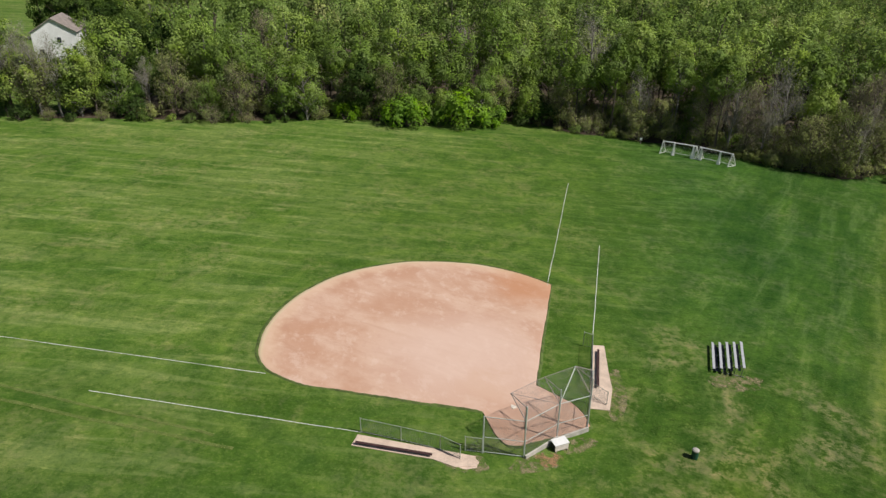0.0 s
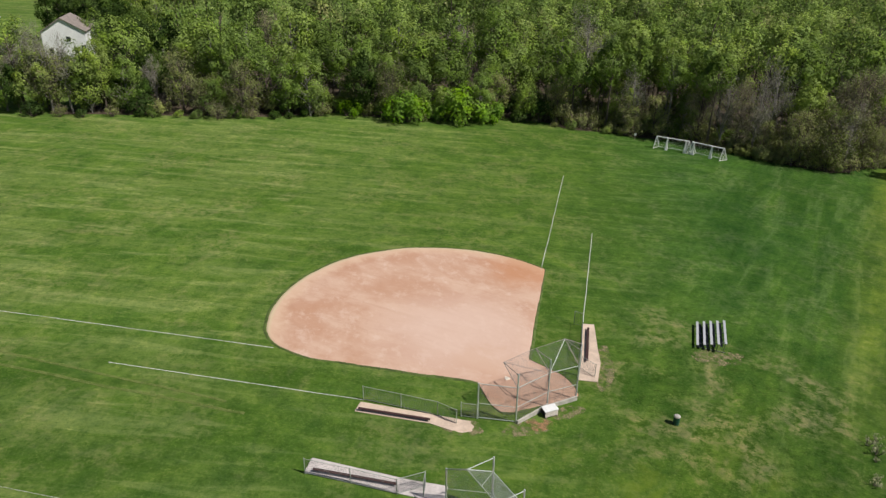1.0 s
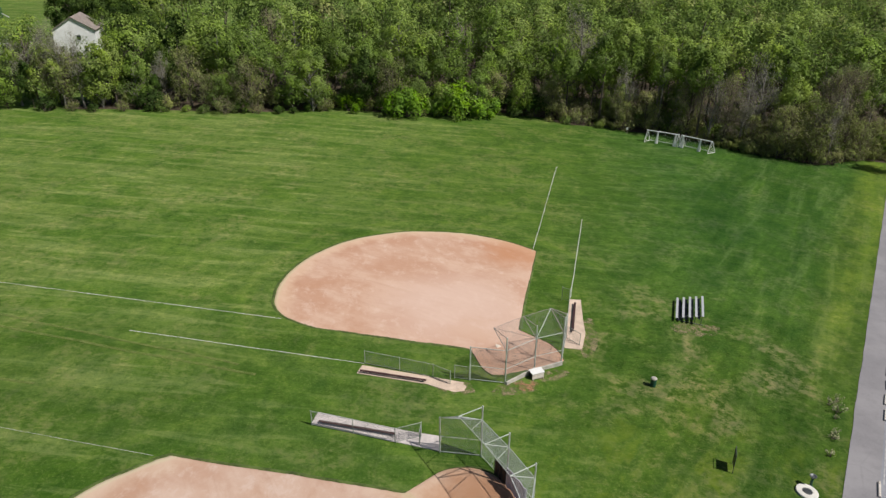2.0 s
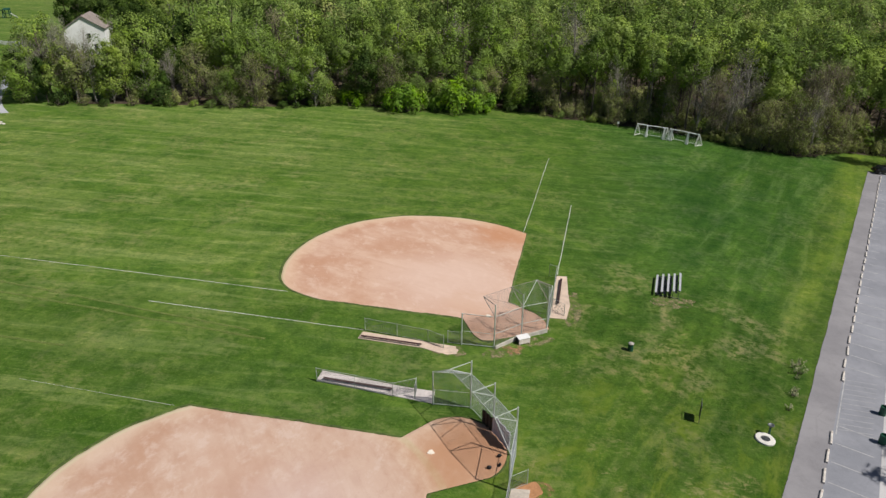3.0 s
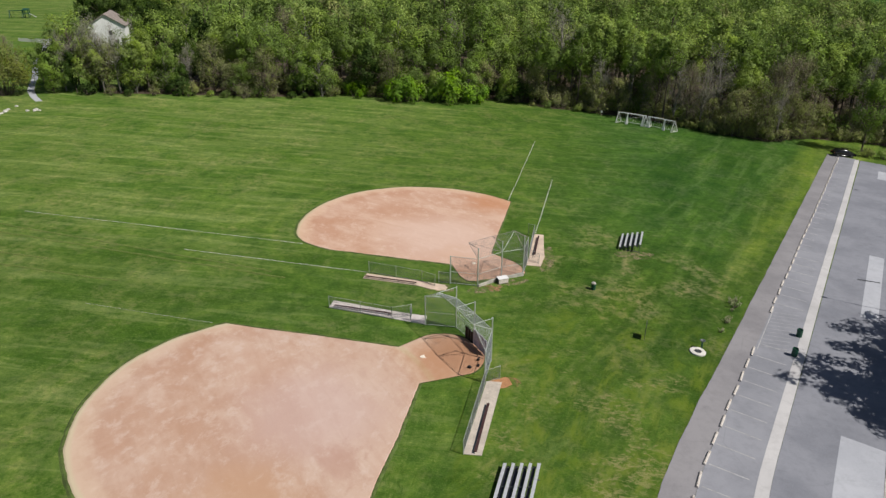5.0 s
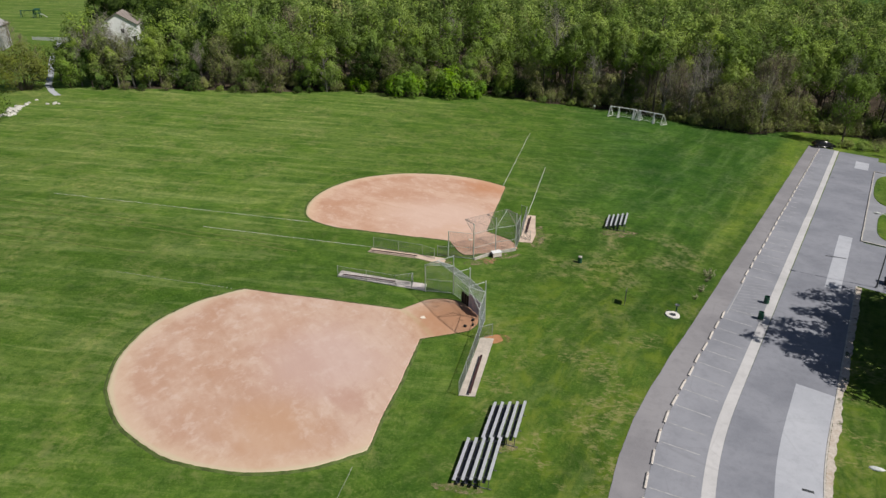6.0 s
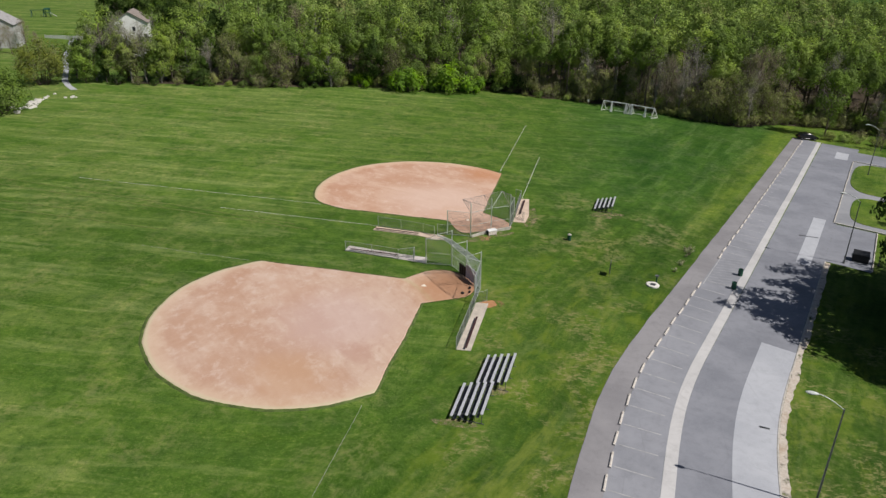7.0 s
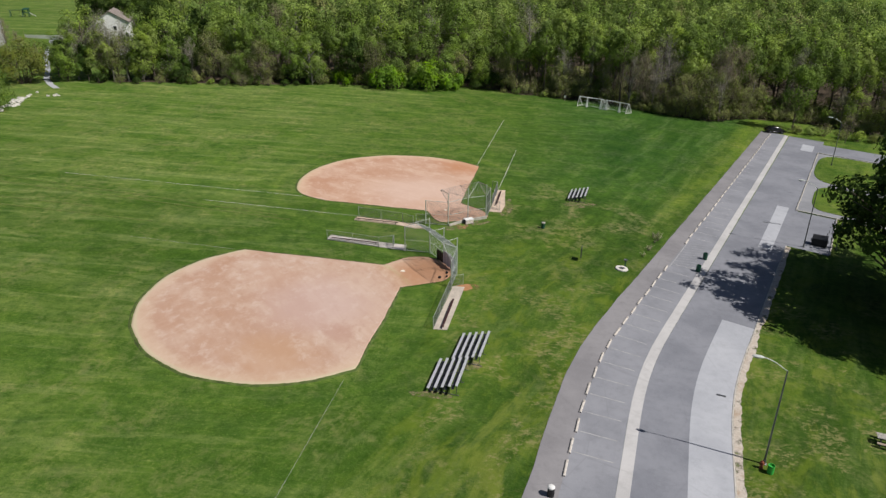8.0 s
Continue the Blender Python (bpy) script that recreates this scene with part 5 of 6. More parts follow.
def twigs(tips, per, reach, r=0.011):
    """Fine bare twigs fanning up from the branch ends."""
    n = len(tips) * per
    a = np.repeat(tips, per, 0) + RNG.normal(0, reach * 0.35, (n, 3))
    d = RNG.normal(0, 0.42, (n, 3)) + np.array([0, 0, 0.75])
    b = a + d * reach
    side = np.cross(d, RNG.normal(size=(n, 3)))
    side /= np.linalg.norm(side, axis=1)[:, None] + 1e-9
    verts = np.stack([a - side * r, a + side * r, b + side * r * 0.5, b - side * r * 0.5], 1).reshape(-1, 3)
    return verts, np.arange(4 * n).reshape(-1, 4)


def frame_of(h, spread, c, low, lean=0.10):
    """A trunk with limbs that reach into every lobe."""
    segs, steps = [], 6
    p, r = np.array([0.0, 0.0, -0.2]), 0.015 * h + 0.05
    heads = [p]
    for k in range(steps):
        q = p + np.array([RNG.normal(0, lean), RNG.normal(0, lean), (h * 0.80 + 0.2) / steps])
        segs.append((p, q, r, r * 0.80))
        p, r = q, r * 0.80
        heads.append(p)
    for m in c:
        z = max(h * low * 0.8, m[2] - 0.35 * math.hypot(m[0], m[1]) - h * 0.10)
        f = min(max(z / (h * 0.80), 0.05), 0.98) * steps
        i = min(int(f), steps - 1)
        a = heads[i] + (heads[i + 1] - heads[i]) * (f - i)
        w = (a + m) / 2 + np.array([0, 0, 0.06 * h]) * RNG.uniform(-0.3, 0.6)
        rr = 0.0065 * h * (1.15 - f / steps)
        segs += [(a, w, rr + 0.02, rr * 0.65 + 0.015), (w, m, rr * 0.65 + 0.015, 0.02)]
    return segs


def tree_kind(name, h, spread, low, count, per, size, leaf, bark, bare=0, ragged=0.0):
    c, rad, mid = lobes_of(h, spread, low, count, 0.15, ragged)
    made = [("trunk", fast_mesh("trunk", *limbs(frame_of(h, spread, c, low)), bark))]
    if bare:
        tips = np.repeat(c, 3, 0) + RNG.normal(0, spread * 0.16, (3 * count, 3))
        made.append(("twig_spray", fast_mesh("twig_spray", *twigs(tips, bare, spread * 0.24), TWIG if bark is PALEBARK else TWIGRED)))
    if per:
        made.append(("crown", fast_mesh("crown", *lobed(c, rad, mid, per, size), leaf)))
    return made


def plant(kind, name, x, y, label, category, scale=1.0, group="woodland trees", stretch=1.0):
    ob = thing(name, on(x, y, random.uniform(0, 360), tilt=False) @ Matrix.Diagonal((scale, scale, scale * stretch, 1)), label, category, group)
    for pname, me in kind:
        piece = new(pname, me)
        piece.parent = ob
        if pname == "twig_spray":
            tagged(piece, kind="stuff")
    return ob


def shrub_kind(h, spread, count, per, size, leaf, bare=0, bark=None):
    a = RNG.uniform(0, 6.283, count)
    rad0 = spread * 0.78 * np.sqrt(RNG.uniform(0, 1, count))
    z = h * RNG.uniform(0.25, 0.80, count) * np.sqrt(1 - (rad0 / spread) ** 2 * 0.8)
    c = np.stack([rad0 * np.cos(a), rad0 * np.sin(a), z], 1)
    rad = spread * RNG.uniform(0.22, 0.36, count)
    segs = []
    for m in c:
        foot = np.array([m[0] * 0.25, m[1] * 0.25, -0.1])
        w = (foot + m) / 2 + np.array([0, 0, m[2] * 0.12])
        segs += [(foot, w, 0.05, 0.03), (w, m, 0.03, 0.012)]
    made = [("stem", fast_mesh("stem", *limbs(segs, 4), bark or BARK))]
    if bare:
        tips = np.repeat(c, 2, 0) + RNG.normal(0, spread * 0.15, (2 * count, 3))
        made.append(("twig_spray", fast_mesh("twig_spray", *twigs(tips, bare, spread * 0.30, 0.012), TWIGRED)))
    if per:
        made.append(("crown", fast_mesh("crown", *lobed(c, rad, np.array([0, 0, h * 0.2]), per, size), leaf)))
    return made


GREENS = [tree_kind("a", 18, 5.2, 0.20, 46, 70, 0.24, LEAF, BARK), tree_kind("b", 20, 5.0, 0.25, 46, 70, 0.24, LEAF, BARK),
          tree_kind("c", 16, 5.4, 0.14, 46, 70, 0.24, LEAF, BARK), tree_kind("d", 19, 4.6, 0.28, 42, 70, 0.24, LEAF, PALEBARK), tree_kind("l", 17, 4.8, 0.18, 44, 70, 0.24, LEAF, BARK)]
HIGHS = [tree_kind("p", 19, 4.6, 0.48, 34, 70, 0.24, LEAF, DARKBARK), tree_kind("q", 20, 4.2, 0.54, 30, 70, 0.24, LEAF, BARK), tree_kind("r", 18, 4.8, 0.50, 34, 70, 0.24, LEAF, DARKBARK), tree_kind("s", 20, 3.8, 0.56, 28, 70, 0.23, LEAF, PALEBARK)]
LEAFY = [tree_kind("m", 12, 4.6, 0.04, 42, 84, 0.19, LEAF, BARK), tree_kind("n", 11, 4.2, 0.03, 40, 84, 0.19, LEAF, BARK), tree_kind("o", 13, 4.4, 0.06, 42, 84, 0.19, LEAF, PALEBARK)]
OLIVES = [tree_kind("e", 13, 4.4, 0.06, 36, 60, 0.16, LEAFOLIVE, BARK, 10), tree_kind("f", 11, 4.2, 0.04, 36, 60, 0.16, LEAFOLIVE, BARK, 10)]
BARES = [tree_kind("g", 17, 4.2, 0.18, 30, 12, 0.15, LEAFOLIVE, PALEBARK, 26), tree_kind("h", 14, 4.4, 0.14, 30, 14, 0.15, LEAFOLIVE, BARK, 26)]
DARKS = [tree_kind("i", 15, 4.4, 0.14, 32, 100, 0.25, LEAFDARK, BARK)]
KIND_H = {"h": 19.0, "g": 18.0, "l": 12.0, "o": 12.0, "b": 15.5, "d": 15.0}
BRIGHT = [shrub_kind(5.4, 3.8, 26, 80, 0.20, LEAFBRIGHT), shrub_kind(4.4, 3.2, 22, 80, 0.19, LEAFBRIGHT)]
SHRUBS = [shrub_kind(3.6, 2.8, 20, 42, 0.20, LEAF), shrub_kind(2.8, 2.6, 18, 40, 0.17, LEAFOLIVE, 6), shrub_kind(4.4, 3.0, 20, 24, 0.17, LEAFOLIVE, 11), shrub_kind(3.2, 2.7, 20, 46, 0.19, LEAFDARK)]

YELLOWISH = shrub_kind(3.4, 2.9, 24, 70, 0.17, LEAFOLIVE, 4)

EDGE_X = [-140, -108, -95, -69, -54, -43, -33, -23, -11, 3, 12, 22, 33.6, 42, 50, 60, 72, 90, 140]
EDGE_Y = [82, 90, 97.3, 107, 113.7, 122, 121.5, 124.8, 133, 131.6, 131.2, 131, 127, 122.5, 121, 128.5, 129, 122, 118]


def edge_y(x):
    """The wood's southern edge."""
    return float(np.interp(x, EDGE_X, EDGE_Y))


def forest_floor():
    pts = [(x, edge_y(x) + (3.4 if x < 0 else 1.6) + 1.2 * noise.noise((x * 0.15, 4, 1))) for x in range(-92, 140, 3)]
    pts += [(220, 130), (300, 420), (-300, 420), (-85, 124)]
    solid("forest_floor", sheet(bmesh.new(), pts, 0.03, 0.0), LITTER, "brown leaf litter under the trees", "forest floor", kind="structure")


forest_floor()
LAB = {"h": "tall green tree with a bare dark trunk in the woods", "l": "small spring-green tree leafy down to the ground", "g": "leafy spring-green deciduous tree in the woods", "o": "budding olive-brown tree at the wood's edge", "b": "bare grey tree with fine twigs at the wood's edge", "d": "dark green leafy tree at the wood's edge, some filling shaded gaps"}


def wild(code, x, y, scale, stretch=1.0):
    kind = random.choice({"h": HIGHS, "g": GREENS, "l": LEAFY, "o": OLIVES, "b": BARES, "d": DARKS}[code])
    return plant(kind, "tree", x, y, LAB[code], "tree", scale, "woodland trees", stretch)


def tall(code, x, y, h):
    """A tree of about the given height."""
    return wild(code, x, y, h / KIND_H[code])


# Dark trees near x -80 to -74 put a shaded gap into leaf colour.
for code, x, y, h in (("g", -98.0, 103.5, 17.5), ("b", -95.2, 104.6, 14.5), ("o", -93.6, 104.4, 12.5), ("b", -99.5, 101.0, 12), ("l", -100.5, 98.5, 10.5), ("d", -96.5, 100.5, 9.0), ("l", -93.3, 101.8, 10.5), ("b", -91.5, 102.8, 14.0), ("o", -90.6, 103.6, 12.5),
                      ("b", -88.6, 104.2, 13.0), ("l", -87.4, 106.6, 12.5), ("g", -82.8, 113.8, 18.0), ("l", -85.6, 105.6, 11.0), ("g", -83.6, 107.0, 12.0), ("l", -80.4, 108.8, 9.5), ("d", -82.0, 110.5, 9.0), ("o", -70.6, 112.0, 11.5),
                      ("d", -76.5, 109.5, 6.5), ("d", -73.8, 115.5, 10.0), ("b", -77.0, 113.5, 9.5), ("o", -66.5, 111.4, 7.5), ("g", -69.5, 122.0, 17), ("g", -67, 118, 16), ("l", -64.5, 112.6, 9),
                      ("d", -104, 103.5, 9), ("l", -106, 102.5, 10), ("g", -103, 108, 13), ("o", -95, 106.5, 9.5), ("d", -91, 108, 9.5), ("l", -88, 109, 9), ("d", -79, 117, 11), ("d", -76.5, 125.5, 13), ("d", -80.0, 128, 13), ("d", -84, 121, 10)):
    tall(code, x, y, h)
for row, (back, gap) in enumerate(((2.8, 5.0), (8.0, 6.0), (14.0, 6.6), (21.0, 7.2))):
    x = -64.0 + row * 1.7 - max(0, row - 1) * 8
    while x < 122:
        px = x + random.uniform(-1.5, 1.5)
        py = edge_y(px) + back + random.uniform(-1.8, 1.8)
        u = random.random()
        if px < 2:
            if row == 0:
                tall("o" if u < 0.32 else ("b" if u < 0.42 else ("d" if u < 0.50 else "l")), px, py, random.uniform(7.5, 12))
            else:
                tall("b" if u < 0.08 else "g", px, py, random.uniform(13, 17) if row == 1 else random.uniform(16, 20))
        elif row == 0 and 38 < px < 62:
            tall("o", px, py, random.uniform(7.0, 9.5))
        elif row == 0:
            tall("h" if u < 0.30 else ("b" if u < 0.64 else ("o" if u < 0.90 else "l")), px, py, random.uniform(15, 18) if u < 0.30 else random.uniform(7.5, 12))
        elif row == 1:
            tall("b" if u < 0.22 else ("o" if u < 0.28 else "h"), px, py, random.uniform(15, 19))
        else:
            tall("b" if u < 0.10 else ("h" if row == 2 else "g"), px, py, random.uniform(17, 22))
        x += gap * random.uniform(0.8, 1.2)
for code, x, y, h in (("d", -90, 128, 13), ("d", -94, 135, 14), ("d", -99, 143, 15), ("d", -148, 173, 14), ("d", -143, 173, 15), ("d", -138, 172, 14), ("d", -132, 170, 15), ("d", -126, 166, 15), ("d", -120, 161, 15), ("d", -113, 156, 15), ("d", -107, 150, 15), ("d", -145, 181, 16), ("d", -134, 179, 16), ("d", -122, 170, 17), ("d", -112, 164, 17), ("d", -87, 136, 15), ("g", -105, 150, 15), ("g", -111, 159, 16), ("l", -118, 166, 13), ("g", -124, 176, 16),
                      ("g", -131, 186, 16), ("g", -140, 196, 16), ("l", -116, 150, 9)):
    tall(code, x, y, h)
for code, x, y, h in (("b", 31.0, 131.0, 14), ("b", 33.5, 129.0, 15), ("b", 36.5, 128.5, 13), ("b", 54.0, 131.0, 19), ("b", 57.5, 133.5, 18), ("b", 27.0, 133.0, 14), ("b", 14.0, 134.5, 12), ("o", 44, 124.5, 10), ("o", 48.5, 123.5, 11.5), ("b", 51.5, 124.5, 12), ("o", 54.5, 127, 11)):
    tall(code, x, y, h)

for code, x, y, h in (("g", 8.5, 141.5, 15), ("g", 15.5, 142.5, 16), ("g", 22.5, 141.0, 15), ("l", 12.5, 137.5, 10), ("g", 28.5, 139.5, 15), ("l", 24.5, 136.0, 9), ("g", 46.0, 133.0, 15), ("l", 50.0, 129.5, 10)):
    tall(code, x, y, h)

# bright rounded bushes and low scrub along the edge
for x, y, s in ((35.0, 127.4, 0.7), (38.0, 126.2, 0.8), (40.6, 125.0, 0.6), (32.5, 128.6, 0.45), (12.5, 133.6, 0.6)):
    plant(YELLOWISH, "bush", x, y, "low yellow-green bush at the wood's edge", "bush", s, "edge bushes")
for x, y, s, k in ((-41.5, 123.0, 1.0, 1), (-30.0, 124.0, 1.25, 0), (-19.5, 129.0, 1.5, 0), (-25.0, 128.5, 1.1, 1), (-14.4, 131.0, 1.15, 1)):
    plant(BRIGHT[k], "bush", x, y, "bright fresh-green rounded bush at the wood's edge", "bush", s, "edge bushes")
x = -93.0
while x < 112:
    u = random.random()
    if -45 < x < -14 and u < 0.5:
        x += 2
        continue
    k = (0 if u < 0.30 else 1 if 0.30 < u < 0.40 and x > -50 else 2 if u < 0.65 else 3) if x < 0 else (2 if u < 0.5 else 1 if u < 0.8 else 0)
    plant(SHRUBS[k], "shrub", x, edge_y(x) + random.uniform(1.0, 3.0), ("low leafy green shrub", "low olive budding shrub", "low bare brown shrub", "low dark green shrub")[k] + " at the wood's edge", "shrub", random.choice((0.3, 0.4, 0.5, 0.8)), "edge scrub")
    x += random.uniform(2.0, 5.5)

# second rank of scrub under the first trees
x = -92.0
while x < 100:
    u = random.random()
    if x < -55 and u < 0.55:
        x += 3.0
        continue
    k = (0 if u < 0.5 else 1 if u < 0.75 else 3) if x < 2 else (1 if u < 0.45 else 2 if u < 0.75 else 0)
    plant(SHRUBS[k], "shrub", x, edge_y(x) + random.uniform(3.5, 9.0), ("tall leafy green shrub", "tall olive budding shrub", "tall bare brown shrub", "tall dark green shrub")[k] + " under the trees", "shrub", random.uniform(1.0, 1.6), "edge scrub")
    x += random.uniform(2.6, 4.4)


# bare brown thicket that fills the woods under the tall eastern trees
for back in (3.0, 7.0, 11.5, 16.5):
    x = 1.0 + back * 0.3
    while x < 108:
        k = 2 if random.random() < 0.55 else 1
        plant(SHRUBS[k], "shrub", x, edge_y(x) + back + random.uniform(-1.5, 1.5), ("", "tall olive budding shrub", "tall bare brown shrub")[k] + " under the trees", "shrub", random.uniform(0.50, 0.90) + back * 0.02, "edge scrub", 1.25)
        x += random.uniform(3.0, 5.0)


def far_woods():
    """The deep woods behind the first rows, one mass of leaves with its trunks."""
    kinds = []
    for h, spread, per, size in ((19, 5.2, 36, 0.29), (21, 5.4, 36, 0.29), (17, 5.3, 36, 0.29), (20, 4.9, 36, 0.29), (19, 5.4, 23, 0.38), (21, 5.6, 23, 0.38)):
        c, rad, mid = lobes_of(h, spread, 0.42, 20, 0.55)
        kinds.append((limbs(frame_of(h, spread, c[:7], 0.3), 4), lobed(c, rad, mid, per, size)))
    tv, tq, lv, lq = [], [], [], []
    nt = nl = 0
    y = 128.0
    while y < 350:
        gap = 7.6 + (y - 128) * 0.008
        x = -0.70 * y - 2
        while x < 48 + y * 0.45:
            px, py = x + random.uniform(-2, 2), y + random.uniform(-2.2, 2.2)
            x += gap
            deep = 212 + (px + 37) * (1.55 if px > -37 else 1.15)
            if py > deep or py < edge_y(px) + 25 or (px < -66 and py < 150 and px < -0.70 * py + 6):
                continue
            (a, b), (c, d) = random.choice(kinds[:4] if py < 235 else kinds[4:])
            s, t = random.uniform(0.85, 1.2), random.uniform(0, 6.28)
            m = np.array([[math.cos(t), -math.sin(t), 0], [math.sin(t), math.cos(t), 0], [0, 0, random.uniform(0.9, 1.15)]]) * s
            o = np.array([px, py, gz(px, py)])
            tv.append(a @ m.T + o), tq.append(b + nt), lv.append(c @ m.T + o), lq.append(d + nl)
            nt += len(a)
            nl += len(c)
        y += gap * 0.9
    ob = new("woods", fast_mesh("woods", np.concatenate(lv), np.concatenate(lq), LEAFWOODS))
    tagged(ob, "dense spring-green deciduous woods behind the field", "woods", kind="stuff")
    new("trunks", fast_mesh("trunks", np.concatenate(tv), np.concatenate(tq), BARK)).parent = ob


far_woods()

# large shade trees beside the road
DENSE = tree_kind("u", 22, 9.4, 0.10, 96, 150, 0.34, LEAFDARK, BARK, 0, 0.2)
SHADE = [tree_kind("j", 24, 9.6, 0.16, 125, 105, 0.29, LEAFDARK, BARK, 0, 1.0), tree_kind("k", 23, 9.7, 0.14, 130, 105, 0.29, LEAFDARK, BARK, 0, 1.0)]
plant(SHADE[0], "shade_tree", 52.4, 27.2, "large dark leafy tree shading the road", "tree", 0.96, "roadside trees")
plant(SHADE[1], "shade_tree", 60.2, 36.2, "large dark leafy tree shading the road", "tree", 1.0, "roadside trees")
# Denser trees added, largely out of view, to deepen the lawn's shade.
plant(DENSE, "shade_tree", 66.0, 27.0, "large dark leafy tree added to shade the roadside lawn", "tree", 1.0, "roadside trees")
plant(DENSE, "shade_tree", 60.5, 29.5, "large dark leafy tree added to shade the roadside lawn", "tree", 0.95, "roadside trees")
plant(DENSE, "shade_tree", 57.6, 21.6, "large dark leafy tree added to shade the roadside lawn", "tree", 0.9, "roadside trees")
plant(DENSE, "shade_tree", 64.0, 18.5, "large dark leafy tree added to shade the roadside lawn", "tree", 0.95, "roadside trees")
plant(DARKS[0], "shade_tree", 69.0, 62.0, "dark leafy tree on the lawn beyond the bay", "tree", 0.85, "roadside trees")
plant(DARKS[0], "shade_tree", 80.0, 84.0, "dark leafy tree on the lawn beyond the island", "tree", 0.8, "roadside trees")
plant(BARES[1], "young_tree", 76.5, 113.5, "small bare budding tree by the side road", "tree", 0.45, "roadside trees")
plant(GREENS[2], "young_tree", 68.0, 122.5, "narrow fresh green tree at the road's end", "tree", 0.72, "roadside trees", 1.35)

for x, y, k, sc in ((67.5, 118.6, 1, 0.7), (70.5, 117.8, 0, 0.6), (73.5, 118.2, 2, 0.7), (76.8, 117.0, 1, 0.8), (80.0, 116.4, 0, 0.7), (83.5, 116.0, 1, 0.8)):
    plant(SHRUBS[k], "shrub", x, y, "low scrub on the bank behind the road's end", "shrub", sc, "bank scrub")

# weedy saplings by the path
WEED = shrub_kind(1.5, 0.8, 9, 14, 0.07, BLOSSOM, 3)
for x, y, s in ((28.4, 42.6, 0.8), (28.0, 43.6, 0.6), (28.9, 44.3, 0.55), (26.9, 38.8, 0.6), (27.3, 39.6, 0.4), (25.9, 36.5, 0.5), (27.9, 41.6, 0.35)):
    plant(WEED, "sapling", x, y, "scraggly pale-blossomed sapling beside the path", "sapling", s, "path saplings")

# ================================================================ houses beyond the trees
def house(x, y, rz, wide, deep, eave, ridge, siding, label, windows, shingle=None):
    ob = thing("house", on(x, y, rz, tilt=False), label, "house", "houses")
    w, d = wide / 2, deep / 2
    bm = bmesh.new()
    lo = [bm.verts.new(p) for p in ((-w, -d, -2), (w, -d, -2), (w, d, -2), (-w, d, -2))]
    hi = [bm.verts.new(p) for p in ((-w, -d, eave), (w, -d, eave), (w, d, eave), (-w, d, eave))]
    top = [bm.verts.new((0, -d, ridge)), bm.verts.new((0, d, ridge))]
    bm.faces.new((lo[0], lo[1], hi[1], top[0], hi[0]))
    bm.faces.new((lo[2], lo[3], hi[3], top[1], hi[2]))
    bm.faces.new((lo[1], lo[2], hi[2], hi[1]))
    bm.faces.new((lo[3], lo[0], hi[0], hi[3]))
    bmesh.ops.recalc_face_normals(bm, faces=bm.faces)
    part("wall", bm, siding, ob)
    slope = math.hypot(w + 0.4, ridge - eave)
    ang = math.degrees(math.atan2(ridge - eave, w))
    for sx in (-1, 1):
        part("roof", box(bmesh.new(), slope + 0.1, deep + 0.8, 0.16, pose(sx * (w + 0.25) / 2, 0, (ridge + eave) / 2 - 0.05, 0, sx * ang, 0), 0.03), shingle or SHINGLE, ob, "worn shingle roof")
    bm = bmesh.new()
    z = 0.3
    while z < eave:
        box(bm, wide + 0.05, 0.02, 0.03, Matrix.Translation((0, -d - 0.012, z)))
        z += 0.3
    part("clapboard_joint", bm, siding, ob)
    for px, pz, ww, hh in windows:
        win = part("window", box(bmesh.new(), ww + 0.2, 0.10, hh + 0.2, Matrix.Translation((px, -d - 0.03, pz - 0.1)), 0.02), WHITE, ob, "white window frame")
        part("pane", box(bmesh.new(), ww, 0.04, hh, Matrix.Translation((px, -d - 0.075, pz))), PANE, win, "dark glass pane")
        part("sill", box(bmesh.new(), ww + 0.35, 0.16, 0.06, Matrix.Translation((px, -d - 0.08, pz - 0.16))), WHITE, win)
    return ob


house(-113.6, 138.0, 27, 9.0, 11.0, 9.4, 12.2, SIDING, "white clapboard house with a gabled shingle roof", ((0.9, 7.2, 0.8, 1.1), (3.7, 4.6, 0.9, 1.8), (2.1, 4.6, 0.8, 1.3), (-3.0, 4.6, 0.9, 1.3)))
house(-158.0, 134.5, 30, 14.0, 11.0, 6.2, 10.6, GREYSIDING, "pale grey clapboard house among shrubs", ((-2.5, 1.2, 0.9, 1.3), (2.5, 1.2, 0.9, 1.3), (2.5, 4.0, 0.9, 1.2)), simple("pale_grey_shingles", (0.36, 0.35, 0.36), 0.9, 0, 0.3, 1.2, 0.4))


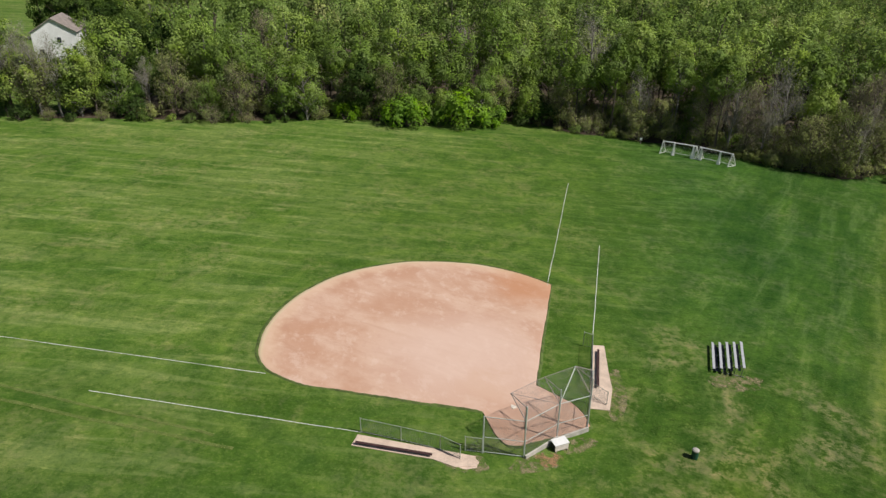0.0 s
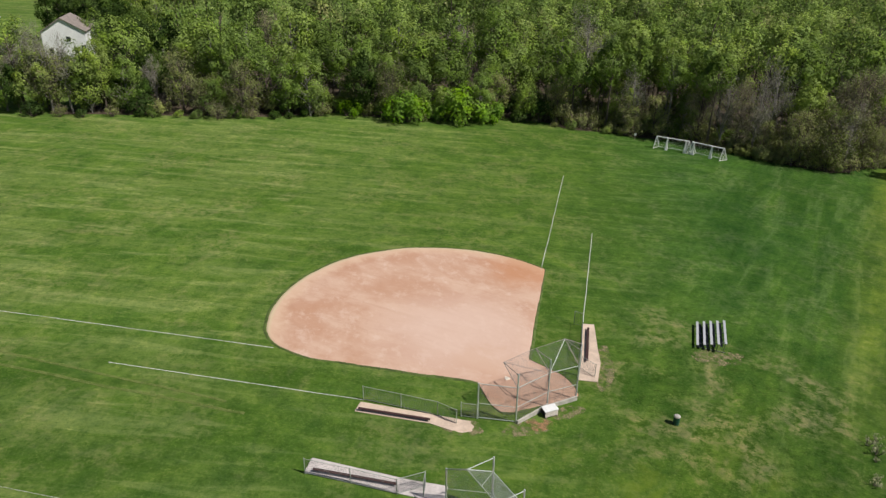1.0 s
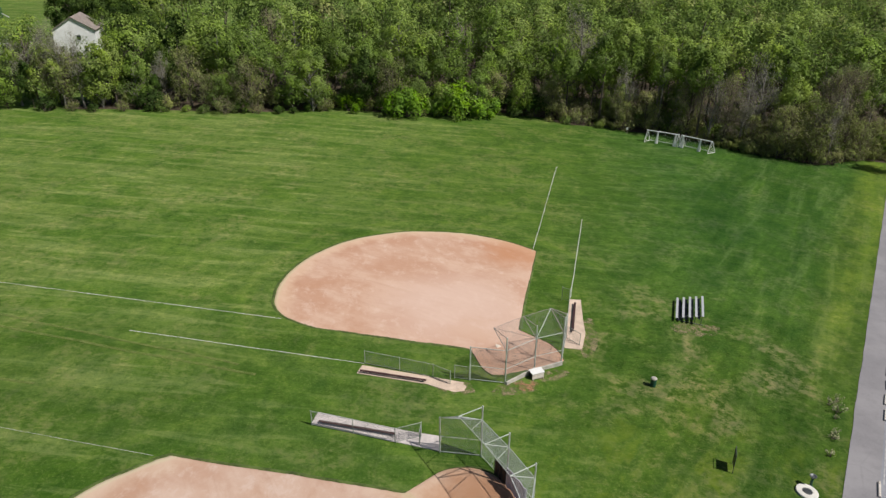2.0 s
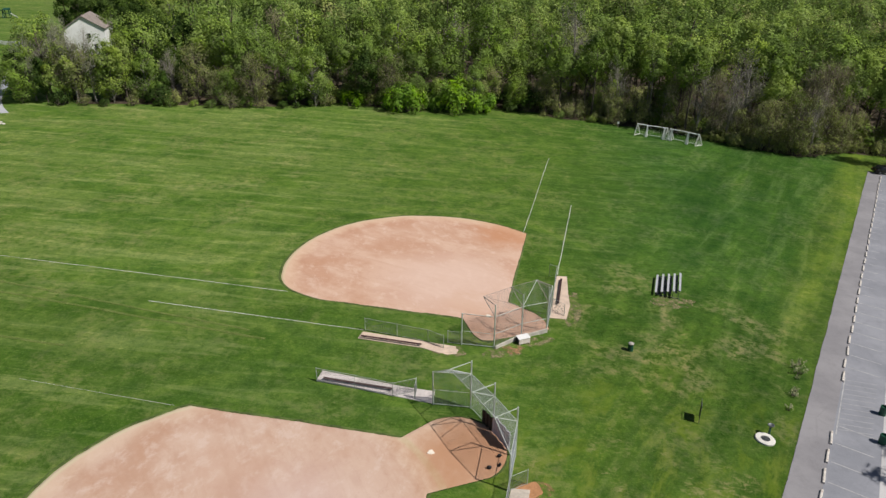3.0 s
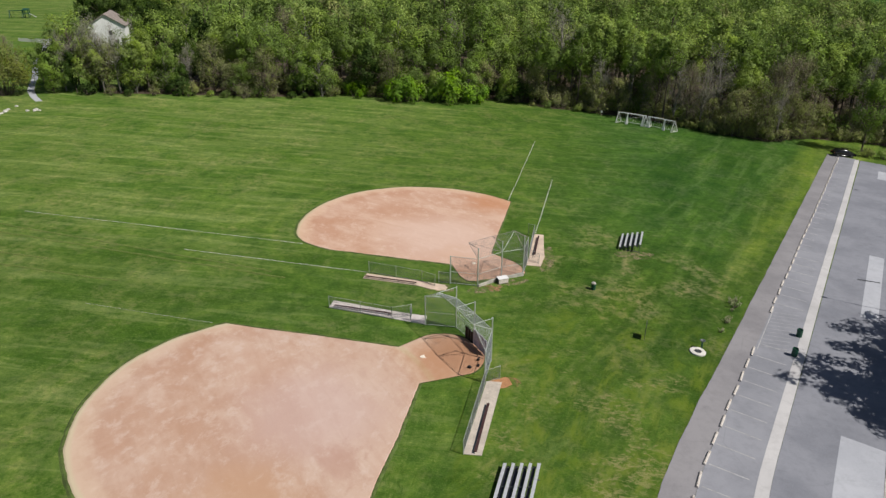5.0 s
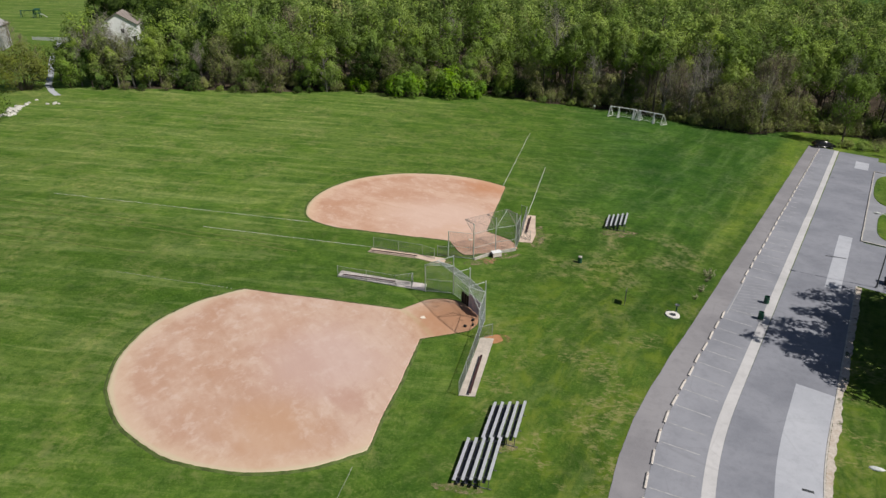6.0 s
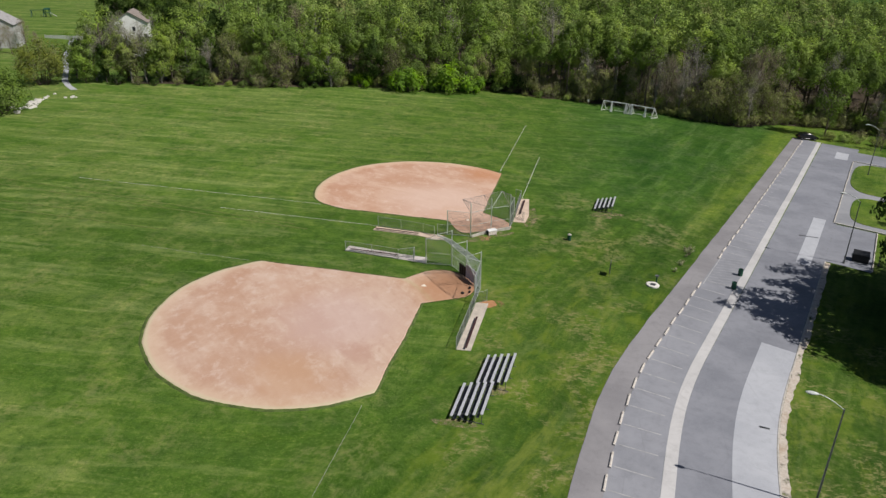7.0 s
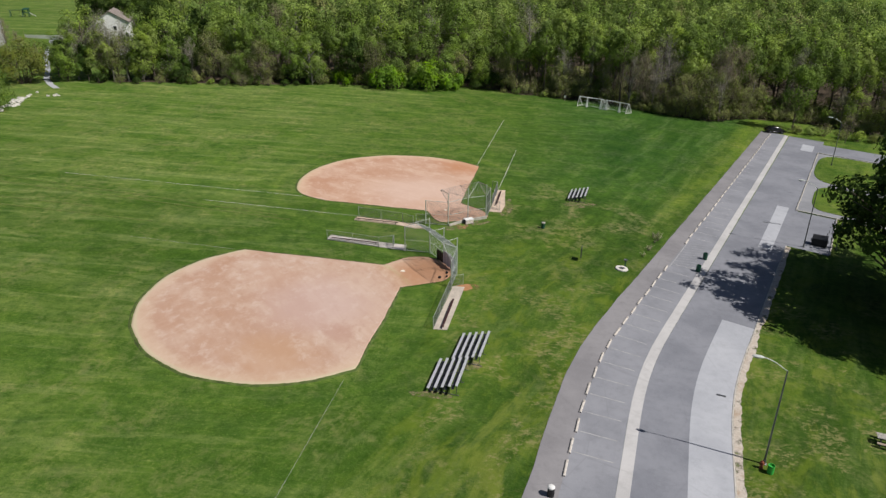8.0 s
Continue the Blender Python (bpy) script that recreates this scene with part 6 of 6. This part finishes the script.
def swing_set(x, y, rz):
    ob = thing("swing_set", on(x, y, rz, tilt=False), "dark green swing set on the back lawn", "swing set")
    for sx in (-2.2, 2.2):
        for sy in (-1.2, 1.2):
            part("leg", tube(bmesh.new(), (sx, sy, 0), (sx, 0, 2.6), 0.13), GREEN, ob)
    part("beam", tube(bmesh.new(), (-2.6, 0, 2.6), (2.6, 0, 2.6), 0.13), GREEN, ob)
    part("platform", box(bmesh.new(), 2.0, 1.8, 0.16, Matrix.Translation((3.6, 0, 1.5)), 0.02), GREEN, ob, "dark raised play platform")
    for sx in (2.7, 4.5):
        for sy in (-0.8, 0.8):
            part("post", box(bmesh.new(), 0.22, 0.22, 3.0, Matrix.Translation((sx, sy, 0))), GREEN, ob)
    part("roof", box(bmesh.new(), 2.3, 2.2, 0.12, pose(3.6, 0, 2.95, 14, 0, 0), 0.02), GREEN, ob, "dark sloping roof")
    part("slide", box(bmesh.new(), 2.6, 0.6, 0.1, pose(5.7, 0, 0.75, 0, 32, 0), 0.02), ALU, ob, "pale slide")
    for sx in (-1.0, 1.0):
        bm = bmesh.new()
        tube(bm, (sx - 0.22, 0, 0.5), (sx - 0.22, 0, 2.6), 0.02)
        tube(bm, (sx + 0.22, 0, 0.5), (sx + 0.22, 0, 2.6), 0.02)
        box(bm, 0.5, 0.2, 0.04, Matrix.Translation((sx, 0, 0.48)))
        part("swing", bm, BLACK, ob, "hanging swing")


swing_set(-203, 205, 25)


def garden_wall(x0, y0, x1, y1, h, label):
    d = math.hypot(x1 - x0, y1 - y0)
    ob = thing("garden_fence", on((x0 + x1) / 2, (y0 + y1) / 2, math.degrees(math.atan2(y1 - y0, x1 - x0)), tilt=False), label, "fence", "garden fences")
    n = int(d / 2.2)
    for k in range(n):
        u = -d / 2 + d * (k + 0.5) / n
        part("panel", box(bmesh.new(), d / n - 0.1, 0.05, h + 0.4, Matrix.Translation((u, 0, -0.4)), 0.01), WHITE, ob)
        part("post", box(bmesh.new(), 0.12, 0.12, h + 0.55, Matrix.Translation((u - d / n / 2, 0, -0.4)), 0.01), WHITE, ob)


garden_wall(-158.0, 154.6, -144.5, 155.2, 1.1, "low white panel fence behind the gardens")

# a paved lane and felled pale logs at the field's north-west corner
LANE = [(-97.6, 90.6), (-101.4, 93.6), (-106.1, 98.3), (-110.6, 104.2), (-114.0, 108.8), (-120.5, 116.8), (-128.0, 126.0), (-136.5, 138.0), (-148.0, 154.0)]
west = [(x - 0.5, y - 0.4) for x, y in LANE]
east = [(x + 0.5, y + 0.4) for x, y in LANE]
bm = sheet(bmesh.new(), west + east[::-1], 0.04, 0.05)
solid("garden_lane", bm, PALE, "narrow grey asphalt lane leading to the gardens", "path", kind="structure")


def rubble(x, y, n, spread, turn, big):
    """Broken pale stones strewn along a line."""
    for k in range(n):
        u = random.gauss(0, 0.42) * spread / 2
        px = x + u * math.cos(radians(turn)) + random.gauss(0, 0.6)
        py = y + u * math.sin(radians(turn)) + random.gauss(0, 0.6)
        r = random.uniform(0.25, big)
        bm = bmesh.new()
        bmesh.ops.create_icosphere(bm, subdivisions=2, radius=r)
        for v in bm.verts:
            v.co *= 1 + 0.45 * noise.noise(v.co / r * 1.3 + Vector((k * 3.7, n, 0)))
            v.co.z = max(v.co.z * 0.6, -0.1)
        ob = solid("stone", bm, RUBBLE, "pale broken stone lying at the field's corner", "stone", "corner stones")
        ob.matrix_basis = on(px, py, random.uniform(0, 360), 0.08)


RUBBLE = simple("pale_rubble", (0.58, 0.56, 0.52), 0.9, 0, 0.3, 1.5)
WILLOW = shrub_kind(10.5, 5.4, 52, 120, 0.17, leaf_material("yellow_willow_leaves", (0.20, 0.24, 0.045), (0.32, 0.36, 0.08), (0.33, 0.35, 0.08)), 5)
rubble(-95.4, 75.4, 34, 17.0, 107, 0.62)
rubble(-93.0, 83.5, 8, 4.0, 60, 0.36)
plant(shrub_kind(9.5, 5.6, 54, 130, 0.19, LEAF), "tree", -95.2, 67.6, "round fresh-green tree at the field's corner", "tree", 1.0, "corner bushes")
plant(WILLOW, "tree", -107.0, 92.6, "yellow-green budding willow-like tree by the lane", "tree", 1.1, "corner bushes")
for x, y, s in ((-150, 128, 0.62), (-143, 124, 0.55), (-138, 128, 0.42), (-146, 133, 0.6), (-153, 126, 0.58)):
    plant(BARES[1], "young_tree", x, y, "small bare garden tree near the houses", "tree", s, "garden trees")
for x, y, s in ((-110, 142, 0.75), (-104, 150, 0.8), (-150, 182, 0.8), (-118, 172, 1.0), (-108, 165, 1.0), (-140, 185, 0.95), (-152, 205, 1.0), (-132, 190, 1.0), (-165, 225, 1.0)):
    plant(random.choice(GREENS), "tree", x, y, "spring-green tree near the houses", "tree", s, "garden trees")
